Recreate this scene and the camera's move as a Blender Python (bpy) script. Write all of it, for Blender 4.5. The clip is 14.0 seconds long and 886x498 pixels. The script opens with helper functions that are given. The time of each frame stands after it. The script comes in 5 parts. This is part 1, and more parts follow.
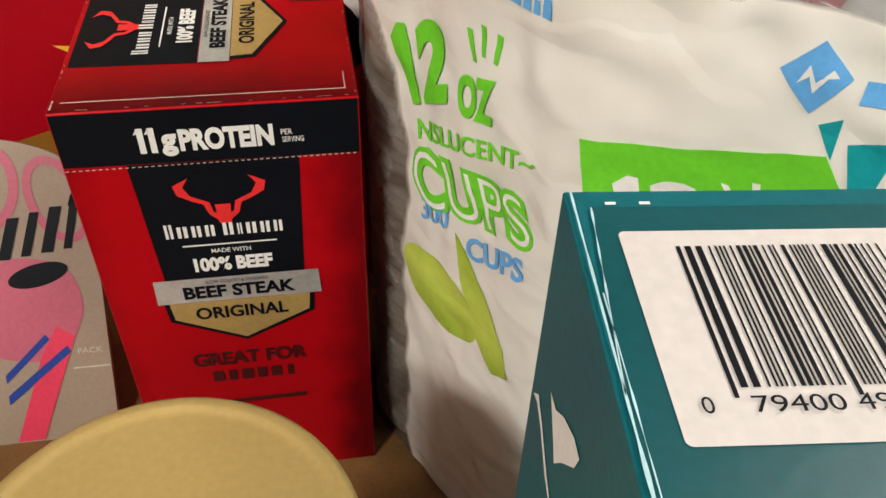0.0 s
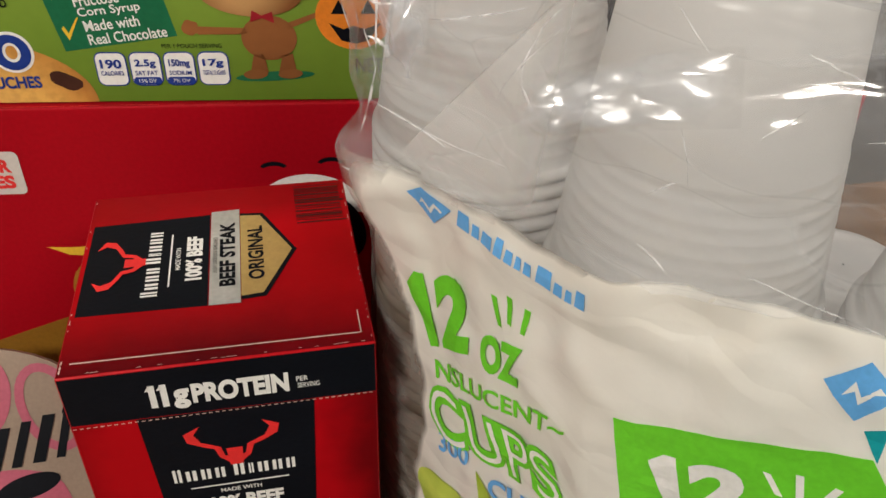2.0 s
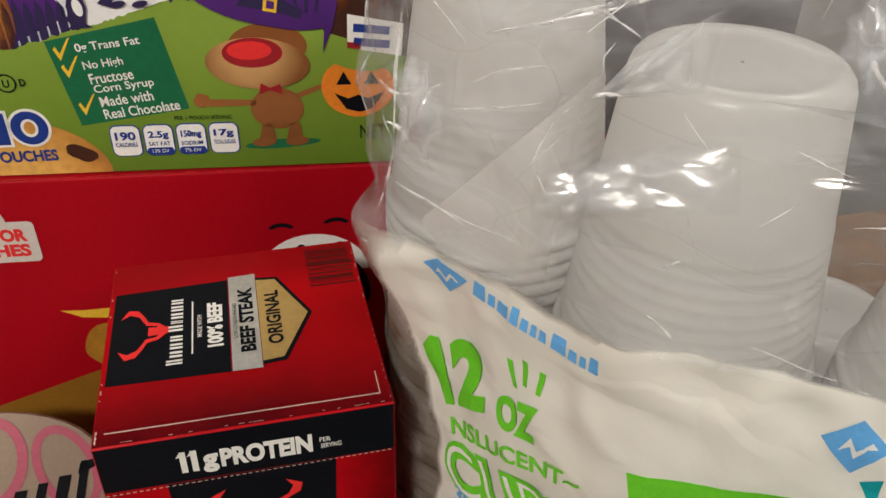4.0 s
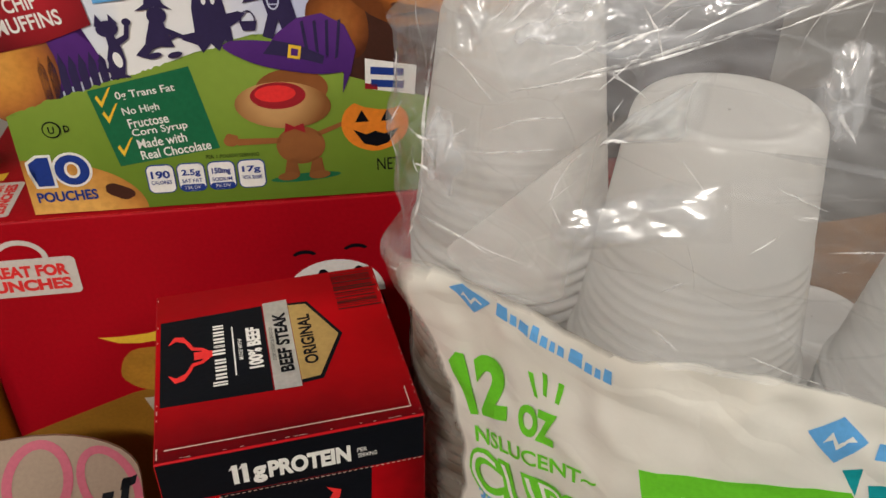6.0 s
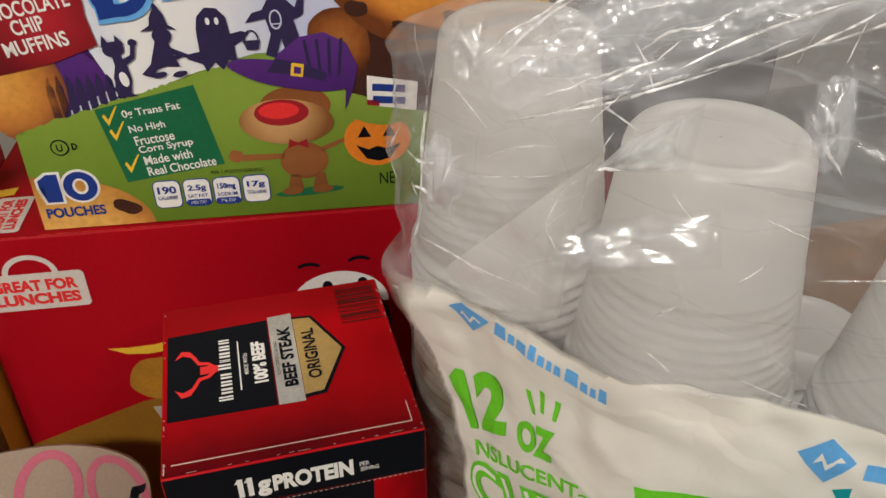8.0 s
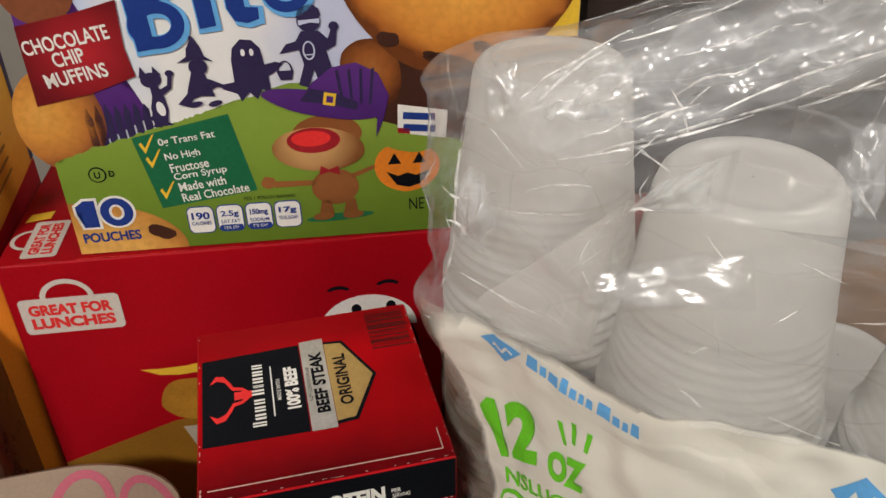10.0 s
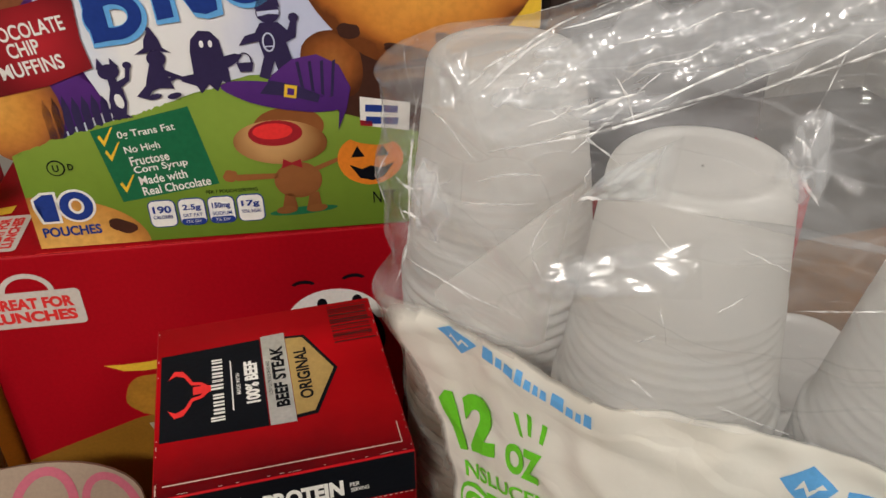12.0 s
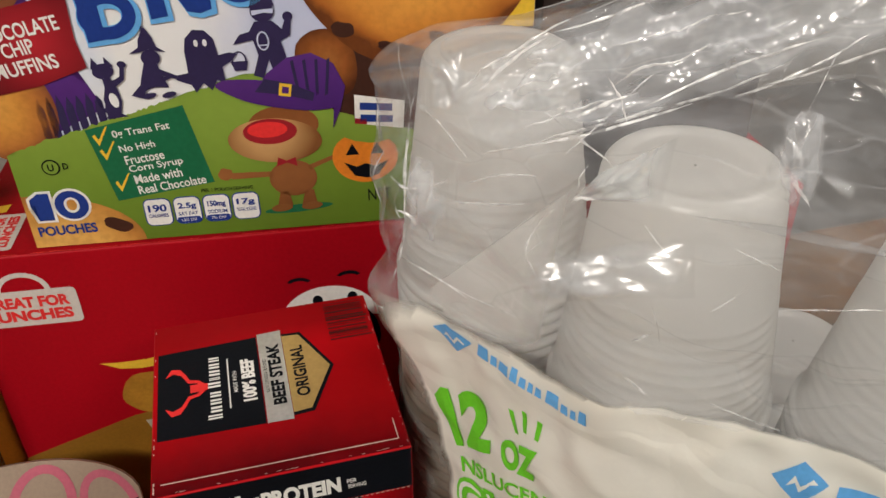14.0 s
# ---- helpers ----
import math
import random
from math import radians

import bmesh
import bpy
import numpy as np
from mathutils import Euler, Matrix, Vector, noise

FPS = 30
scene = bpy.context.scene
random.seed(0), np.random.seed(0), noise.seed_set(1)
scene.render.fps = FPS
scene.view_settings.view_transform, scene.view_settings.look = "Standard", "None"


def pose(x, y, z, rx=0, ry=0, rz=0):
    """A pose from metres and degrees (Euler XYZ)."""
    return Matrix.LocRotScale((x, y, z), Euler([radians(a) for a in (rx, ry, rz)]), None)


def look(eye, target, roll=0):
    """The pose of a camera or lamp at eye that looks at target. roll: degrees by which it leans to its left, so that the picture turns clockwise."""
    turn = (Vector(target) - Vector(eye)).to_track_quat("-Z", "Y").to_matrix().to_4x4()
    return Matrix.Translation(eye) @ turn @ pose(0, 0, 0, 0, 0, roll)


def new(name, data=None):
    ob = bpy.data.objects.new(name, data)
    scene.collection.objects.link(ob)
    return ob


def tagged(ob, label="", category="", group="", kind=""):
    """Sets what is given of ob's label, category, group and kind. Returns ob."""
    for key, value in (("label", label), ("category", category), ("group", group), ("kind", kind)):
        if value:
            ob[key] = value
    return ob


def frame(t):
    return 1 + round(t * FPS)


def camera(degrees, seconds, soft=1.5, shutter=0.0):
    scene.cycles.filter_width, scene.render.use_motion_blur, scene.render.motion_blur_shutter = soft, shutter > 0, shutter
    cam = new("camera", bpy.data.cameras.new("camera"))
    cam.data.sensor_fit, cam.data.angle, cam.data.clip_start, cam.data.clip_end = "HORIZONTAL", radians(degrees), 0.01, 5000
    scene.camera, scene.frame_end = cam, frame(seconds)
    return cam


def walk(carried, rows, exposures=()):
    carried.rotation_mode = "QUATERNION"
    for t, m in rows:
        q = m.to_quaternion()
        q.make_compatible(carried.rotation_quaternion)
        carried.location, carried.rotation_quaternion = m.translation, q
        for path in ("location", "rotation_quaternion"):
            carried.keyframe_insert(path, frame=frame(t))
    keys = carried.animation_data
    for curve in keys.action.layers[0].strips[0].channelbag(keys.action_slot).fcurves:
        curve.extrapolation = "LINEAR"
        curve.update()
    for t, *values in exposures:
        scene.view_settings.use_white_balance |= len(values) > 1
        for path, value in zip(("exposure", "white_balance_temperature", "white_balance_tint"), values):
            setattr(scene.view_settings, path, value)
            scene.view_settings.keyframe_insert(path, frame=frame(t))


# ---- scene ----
cam = camera(55.9, 14.0)
PATH = [
    (0, (-0.0170, -0.2800, 0.4110), (0.0097, -0.1369, 0.2813), 2.2),
    (0.5, (-0.0210, -0.2610, 0.4190), (0.0069, -0.1154, 0.2924), 1.9),
    (0.7, (-0.0230, -0.2540, 0.4270), (0.0054, -0.1080, 0.3009), 1.8),
    (1, (-0.0212, -0.2396, 0.432), (0.0074, -0.0919, 0.3128), 2.0),
    (1.5, (-0.0254, -0.2303, 0.4456), (0.0058, -0.0802, 0.3301), 2.0),
    (2, (-0.0281, -0.2339, 0.4558), (0.0061, -0.0827, 0.3426), 1.9),
    (2.5, (-0.0336, -0.2364, 0.4683), (0.0026, -0.0841, 0.3571), 1.8),
    (3, (-0.0332, -0.236, 0.4717), (0.0043, -0.0831, 0.3618), 1.7),
    (5.5, (-0.0637, -0.2534, 0.4961), (-0.021, -0.0989, 0.3906), 0.7),
    (6, (-0.064, -0.2598, 0.5032), (-0.0212, -0.1052, 0.3976), 0.3),
    (6.5, (-0.0613, -0.2607, 0.51), (-0.0198, -0.1063, 0.4036), -0.3),
    (7, (-0.0616, -0.259, 0.5095), (-0.0191, -0.1042, 0.404), 0.0),
    (7.5, (-0.0621, -0.2612, 0.521), (-0.0215, -0.1069, 0.4142), -0.6),
    (8, (-0.0603, -0.2608, 0.5157), (-0.0196, -0.1064, 0.4091), -0.3),
    (10.5, (-0.0683, -0.2558, 0.5287), (-0.0316, -0.0993, 0.4237), -1.0),
    (11, (-0.0697, -0.2519, 0.5279), (-0.0317, -0.096, 0.4226), -1.0),
    (11.5, (-0.0557, -0.259, 0.5353), (-0.0164, -0.1037, 0.4293), -0.9),
    (12, (-0.0534, -0.261, 0.5236), (-0.0135, -0.1056, 0.4181), -0.5),
    (12.5, (-0.0524, -0.2603, 0.5269), (-0.0116, -0.106, 0.4203), -0.5),
    (13, (-0.0533, -0.2606, 0.5272), (-0.0131, -0.106, 0.4209), -0.7),
    (13.5, (-0.0568, -0.2637, 0.5276), (-0.0165, -0.1092, 0.421), -0.7),
    (14, (-0.0541, -0.2615, 0.5273), (-0.0131, -0.1074, 0.4203), -0.5),
]
walk(cam, [(t, look(eye, target, roll)) for t, eye, target, roll in PATH], [(0.0, 0.36), (0.8, 0.31), (1.6, 0.20), (3.0, 0.04), (14.0, 0.03)])

# ---- light ----
world = bpy.data.worlds.new("room_air")
scene.world = world
world.use_nodes = True
world.node_tree.nodes["Background"].inputs[0].default_value = (1.0, 0.86, 0.72, 1)
world.node_tree.nodes["Background"].inputs[1].default_value = 0.05


def area_lamp(name, eye, target, watts, width, height, rgb):
    data = bpy.data.lights.new(name, "AREA")
    data.shape, data.size, data.size_y, data.energy, data.color = "RECTANGLE", width, height, watts, rgb
    ob = new(name, data)
    ob.matrix_world = look(eye, target)
    return ob


# first lamp: inferred overhead light; other two added unseen for fill and glints
LAMPS = ((-0.95, -1.22, 62.0), (0.95, 0.25, 16.0), (0.75, -1.35, 18.0))
for lx, ly, watts in LAMPS:
    area_lamp("room_and_fill_glow", (lx, ly, 1.69), (lx * 0.3, ly * 0.3, 0.2), watts, 0.5, 0.35, (1.0, 0.93, 0.84))

K = 0.032     # metres to one module of the plan
Z0 = 3.3      # the table top lies this many modules below the plan's zero


def at(x, y, z):
    return Vector((x * K, y * K, (z + Z0) * K))


# ---- materials ----
def nodes_of(name):
    m = bpy.data.materials.new(name)
    m.use_nodes = True
    nt = m.node_tree
    return m, nt, nt.nodes["Principled BSDF"]


def link(nt, a, b):
    nt.links.new(a, b)


def grain(nt, scale, detail=4.0, coord="Object"):
    tc = nt.nodes.new("ShaderNodeTexCoord")
    n = nt.nodes.new("ShaderNodeTexNoise")
    n.inputs["Scale"].default_value, n.inputs["Detail"].default_value = scale, detail
    link(nt, tc.outputs[coord], n.inputs["Vector"])
    return n


def tint(nt, fac, a, b, lo=0.3, hi=0.7):
    r = nt.nodes.new("ShaderNodeValToRGB")
    r.color_ramp.elements[0].position, r.color_ramp.elements[1].position = lo, hi
    r.color_ramp.elements[0].color, r.color_ramp.elements[1].color = (*a, 1), (*b, 1)
    link(nt, fac, r.inputs[0])
    return r.outputs[0]


def blend(nt, fac, a, b, mode="MIX"):
    m = nt.nodes.new("ShaderNodeMix")
    m.data_type, m.blend_type = "RGBA", mode
    if isinstance(fac, float):
        m.inputs[0].default_value = fac
    else:
        link(nt, fac, m.inputs[0])
    for sock, v in ((m.inputs[6], a), (m.inputs[7], b)):
        if isinstance(v, tuple):
            sock.default_value = (*v, 1)
        else:
            link(nt, v, sock)
    return m.outputs[2]


def relief(nt, bsdf, height, strength, distance=0.001):
    b = nt.nodes.new("ShaderNodeBump")
    b.inputs["Strength"].default_value, b.inputs["Distance"].default_value = strength, distance
    link(nt, height, b.inputs["Height"])
    link(nt, b.outputs[0], bsdf.inputs["Normal"])


def surface(name, rgb, rough=0.4, var=0.12, big=14.0, fine=420.0, bump=0.08, metal=0.0, coat=0.0, spec=0.3):
    """A painted or printed surface with broad unevenness, fine grain and a faint relief."""
    m, nt, p = nodes_of(name)
    lo = tuple(c * (1 - var) for c in rgb)
    hi = tuple(min(1.0, c * (1 + var)) for c in rgb)
    a = grain(nt, big, 3)
    b = grain(nt, fine, 5)
    base = tint(nt, a.outputs[0], lo, hi)
    col = blend(nt, 0.35, base, tint(nt, b.outputs[0], tuple(c * 0.75 for c in rgb), hi))
    link(nt, col, p.inputs["Base Color"])
    r = nt.nodes.new("ShaderNodeMapRange")
    r.inputs[3].default_value, r.inputs[4].default_value = max(0.02, rough - 0.08), rough + 0.1
    link(nt, a.outputs[0], r.inputs[0])
    link(nt, r.outputs[0], p.inputs["Roughness"])
    p.inputs["Metallic"].default_value, p.inputs["Coat Weight"].default_value = metal, coat
    p.inputs["Coat Roughness"].default_value = 0.15
    p.inputs["Specular IOR Level"].default_value = spec
    if bump:
        relief(nt, p, b.outputs[0], bump)
    return m


def graded(name, stops, axis, a, b, rough=0.4, var=0.15, fine=160.0, spec=0.22):
    """Printed art or board that runs from colour to colour along one axis of its carton (metres)."""
    m, nt, p = nodes_of(name)
    tc = nt.nodes.new("ShaderNodeTexCoord")
    sep = nt.nodes.new("ShaderNodeSeparateXYZ")
    link(nt, tc.outputs["Object"], sep.inputs[0])
    mr = nt.nodes.new("ShaderNodeMapRange")
    mr.inputs[1].default_value, mr.inputs[2].default_value = a, b
    n = grain(nt, 30.0, 3)
    add = nt.nodes.new("ShaderNodeMath")
    add.operation = "MULTIPLY_ADD"
    link(nt, n.outputs[0], add.inputs[0])
    add.inputs[1].default_value = (b - a) * 0.25
    link(nt, sep.outputs["XYZ".index(axis)], add.inputs[2])
    link(nt, add.outputs[0], mr.inputs[0])
    r = nt.nodes.new("ShaderNodeValToRGB")
    el = r.color_ramp.elements
    while len(el) < len(stops):
        el.new(0.5)
    for e, (pos, rgb) in zip(el, stops):
        e.position, e.color = pos, (*rgb, 1)
    link(nt, mr.outputs[0], r.inputs[0])
    g = grain(nt, fine, 5)
    col = blend(nt, var, r.outputs[0], g.outputs[0], "OVERLAY")
    link(nt, col, p.inputs["Base Color"])
    p.inputs["Roughness"].default_value = rough
    p.inputs["Specular IOR Level"].default_value = spec
    relief(nt, p, grain(nt, 420.0).outputs[0], 0.05)
    return m


def ball_print(name, cx, cy, r, stops, mottle=0.35, fine=240.0, rough=0.4):
    """A printed picture of a round thing on a carton's front: colours from its middle (0) to its border (1), with crumbs."""
    m, nt, p = nodes_of(name)
    tc = nt.nodes.new("ShaderNodeTexCoord")
    mp = nt.nodes.new("ShaderNodeMapping")
    mp.inputs["Location"].default_value = (-cx / r, 0.0, -cy / r)
    mp.inputs["Scale"].default_value = (1 / (r * K), 0.0, 1 / (r * K))
    link(nt, tc.outputs["Object"], mp.inputs[0])
    ln = nt.nodes.new("ShaderNodeVectorMath")
    ln.operation = "LENGTH"
    link(nt, mp.outputs[0], ln.inputs[0])
    add = nt.nodes.new("ShaderNodeMath")
    add.operation = "MULTIPLY_ADD"
    link(nt, grain(nt, 60.0, 4).outputs[0], add.inputs[0])
    add.inputs[1].default_value = 0.24
    link(nt, ln.outputs["Value"], add.inputs[2])
    ramp = nt.nodes.new("ShaderNodeValToRGB")
    el = ramp.color_ramp.elements
    while len(el) < len(stops):
        el.new(0.5)
    for e, (pos, rgb) in zip(el, stops):
        e.position, e.color = pos, (*rgb, 1)
    link(nt, add.outputs[0], ramp.inputs[0])
    crumbs = tint(nt, grain(nt, fine, 6).outputs[0], (0.55, 0.5, 0.45), (1.0, 1.0, 1.0), 0.35, 0.6)
    link(nt, blend(nt, mottle, ramp.outputs[0], crumbs, "MULTIPLY"), p.inputs["Base Color"])
    p.inputs["Roughness"].default_value = rough
    p.inputs["Specular IOR Level"].default_value = 0.22
    return m


RED_GLOSS = surface("red_carton", (0.38, 0.003, 0.007), 0.36, 0.10, spec=0.10)
RED_BIG = surface("red_case_board", (0.36, 0.003, 0.010), 0.42, 0.12, big=7.0, spec=0.10)
RED_INK = surface("bright_red_ink", (0.72, 0.03, 0.03), 0.4)
RED_DEEP = surface("deep_red_ink", (0.30, 0.012, 0.02), 0.4)
BLACK_INK = surface("black_ink", (0.004, 0.005, 0.008), 0.45, 0.3, spec=0.10)
LABEL_PAPER = surface("label_paper", (0.62, 0.585, 0.565), 0.5, 0.05)
TAG_WHITE = surface("warm_white_ink", (0.60, 0.56, 0.52), 0.5, 0.06)
WHITE_INK = surface("white_ink", (0.80, 0.79, 0.76), 0.45, 0.05)
SILVER = surface("silver_foil_ink", (0.62, 0.61, 0.59), 0.36, 0.25, big=40.0, metal=0.55)
GOLD_INK = surface("gold_ink", (0.50, 0.34, 0.12), 0.4, 0.18, metal=0.3)
WORN = surface("bare_board_wear", (0.55, 0.40, 0.34), 0.7, 0.3)
DARK_RED_INK = surface("dark_maroon_ink", (0.06, 0.004, 0.006), 0.4)
BLUE_INK = surface("navy_ink", (0.012, 0.04, 0.24), 0.35)
SKY_INK = surface("sky_blue_ink", (0.13, 0.40, 0.78), 0.35, 0.08)
PURPLE = graded("purple_ink", [(0, (0.035, 0.009, 0.09)), (0.5, (0.065, 0.017, 0.15)), (1, (0.10, 0.028, 0.20))], "Z", 0.06, 0.12, var=0.1)
VIOLET_DARK = surface("dark_violet_ink", (0.028, 0.02, 0.075), 0.4)
LEAF = graded("grass_green_ink", [(0, (0.09, 0.155, 0.015)), (0.55, (0.155, 0.255, 0.028)), (1, (0.21, 0.32, 0.045))], "Z", 0.0, 0.085, var=0.06)
CARD_GREEN = surface("dark_green_ink", (0.008, 0.13, 0.055), 0.4)
LIME = surface("lime_green_ink", (0.15, 0.60, 0.03), 0.35, 0.08)
LIME_FRUIT = graded("lime_fruit_ink", [(0, (0.22, 0.34, 0.02)), (0.5, (0.50, 0.60, 0.10)), (1, (0.28, 0.42, 0.03))], "Z", 0.13, 0.20, 0.3)
TEAL_INK = surface("teal_ink", (0.01, 0.30, 0.33), 0.35)
YELLOW = surface("yellow_ink", (0.78, 0.50, 0.04), 0.4)
AMBER = surface("amber_ink", (0.27, 0.125, 0.014), 0.42, 0.2)
BISCUIT = surface("biscuit_ink", (0.40, 0.19, 0.022), 0.42, 0.3, big=60.0)
ORANGE = surface("orange_ink", (0.75, 0.22, 0.02), 0.4)
TAN = graded("tan_ink", [(0, (0.14, 0.048, 0.014)), (0.5, (0.28, 0.105, 0.033)), (1, (0.22, 0.075, 0.022))], "Z", 0.01, 0.085, var=0.12)
CREAM_INK = ball_print("cream_ink", 4.35, 1.95, 0.9, [(0, (0.62, 0.38, 0.17)), (0.55, (0.50, 0.28, 0.11)), (1, (0.22, 0.085, 0.025))], 0.1)
MUFFIN = ball_print("muffin_print", 7.0, 5.3, 2.35, [(0, (0.85, 0.46, 0.10)), (0.5, (0.80, 0.38, 0.07)), (0.82, (0.62, 0.24, 0.04)), (0.95, (0.38, 0.12, 0.02)), (1, (0.14, 0.04, 0.01))], 0.3)
MUFFIN_EDGE = ball_print("muffin_paper_print", 5.45, 3.2, 0.7, [(0, (0.40, 0.15, 0.035)), (0.6, (0.26, 0.08, 0.018)), (1, (0.08, 0.022, 0.008))])
BANNER = ball_print("banner_print", 0.95, 3.75, 1.15, [(0, (0.46, 0.02, 0.03)), (0.4, (0.34, 0.014, 0.022)), (1, (0.13, 0.006, 0.010))], 0.05)
# carton reds: top darkens to the front and back, front to both sides
MEAT_TOP = graded("graded_red_top", [(0, (0.04, 0.002, 0.003)), (0.14, (0.10, 0.002, 0.004)), (0.42, (0.33, 0.003, 0.006)), (0.80, (0.39, 0.003, 0.007)), (1, (0.27, 0.003, 0.006))], "Y", 0.0, 0.120, rough=0.36, var=0.06, spec=0.06)
MEAT_FRONT = graded("graded_red_front", [(0, (0.13, 0.002, 0.004)), (0.2, (0.39, 0.003, 0.007)), (0.86, (0.39, 0.003, 0.007)), (1, (0.14, 0.002, 0.004))], "X", 0.0, 0.125, rough=0.36, var=0.06, spec=0.06)
MUFFIN_SIDE = ball_print("golden_muffin_print", 0.0, 2.75, 1.15, [(0, (0.72, 0.37, 0.08)), (0.5, (0.62, 0.27, 0.05)), (0.8, (0.44, 0.16, 0.035)), (1, (0.22, 0.07, 0.03))])
MUFFIN_LOW = ball_print("muffin_half_print", 0.6, -0.3, 1.75, [(0, (0.80, 0.50, 0.16)), (0.5, (0.72, 0.40, 0.10)), (0.85, (0.52, 0.23, 0.05)), (1, (0.30, 0.12, 0.03))])
CHIP = surface("chocolate_ink", (0.05, 0.016, 0.01), 0.45, 0.3)
SKY_ART = graded("pale_sky_print", [(0, (0.10, 0.06, 0.32)), (0.16, (0.28, 0.33, 0.62)), (0.36, (0.52, 0.60, 0.80)), (0.55, (0.78, 0.78, 0.78)), (0.8, (0.74, 0.74, 0.76)), (1, (0.50, 0.54, 0.72))], "X", -0.012, 0.17, var=0.05)
BOARD = surface("grey_carton_board", (0.45, 0.40, 0.33), 0.75, 0.15)
PINK = surface("pink_ink", (0.42, 0.09, 0.14), 0.45, 0.15)
PINK_RED = surface("crimson_ink", (0.62, 0.03, 0.08), 0.45)
BUFF = surface("buff_card", (0.28, 0.21, 0.155), 0.5, 0.10)
TEAL = surface("teal_carton", (0.006, 0.115, 0.14), 0.34, 0.15, spec=0.12)
TEAL_DARK = surface("dark_teal_carton", (0.004, 0.075, 0.088), 0.34, 0.15, spec=0.2)
TEAL_EDGE = surface("pale_gleam_and_wear", (0.40, 0.62, 0.68), 0.5, 0.3)
GOLD_LID = surface("gold_lacquered_tin", (0.44, 0.31, 0.11), 0.48, 0.05, metal=0.25)
BROWN_WRAP = surface("brown_wrapped_pack", (0.04, 0.016, 0.010), 0.18, 0.45, big=60.0, coat=0.8)
BROWN_FOLD = surface("brown_fold", (0.06, 0.022, 0.013), 0.28, 0.4, big=90.0, coat=0.4)
DARK_BOARD = surface("dark_maroon_board", (0.032, 0.020, 0.018), 0.45, 0.3)
OAK = surface("table_wood", (0.19, 0.095, 0.034), 0.4, 0.35, big=30.0)
WALL = surface("room_wall_paint", (0.52, 0.49, 0.45), 0.8, 0.1, big=2.0)
CEILING = surface("ceiling_paint", (0.40, 0.38, 0.35), 0.9, 0.06, big=2.0)
FLOORING = surface("floor_boards", (0.20, 0.18, 0.16), 0.5, 0.3, big=5.0)
GLASS_AMBER = surface("jar_glass", (0.25, 0.10, 0.03), 0.08, 0.1, coat=0.5)


def cup_plastic():
    m, nt, p = nodes_of("translucent_white_plastic")
    a = grain(nt, 25.0)
    link(nt, tint(nt, a.outputs[0], (0.73, 0.728, 0.722), (0.80, 0.797, 0.79)), p.inputs["Base Color"])
    p.inputs["Roughness"].default_value = 0.30
    tr = nt.nodes.new("ShaderNodeBsdfTranslucent")
    tr.inputs[0].default_value = (0.80, 0.79, 0.77, 1)
    mx = nt.nodes.new("ShaderNodeMixShader")
    mx.inputs[0].default_value = 0.6
    link(nt, p.outputs[0], mx.inputs[1])
    link(nt, tr.outputs[0], mx.inputs[2])
    link(nt, mx.outputs[0], nt.nodes["Material Output"].inputs[0])
    relief(nt, p, grain(nt, 260.0).outputs[0], 0.05)
    return m


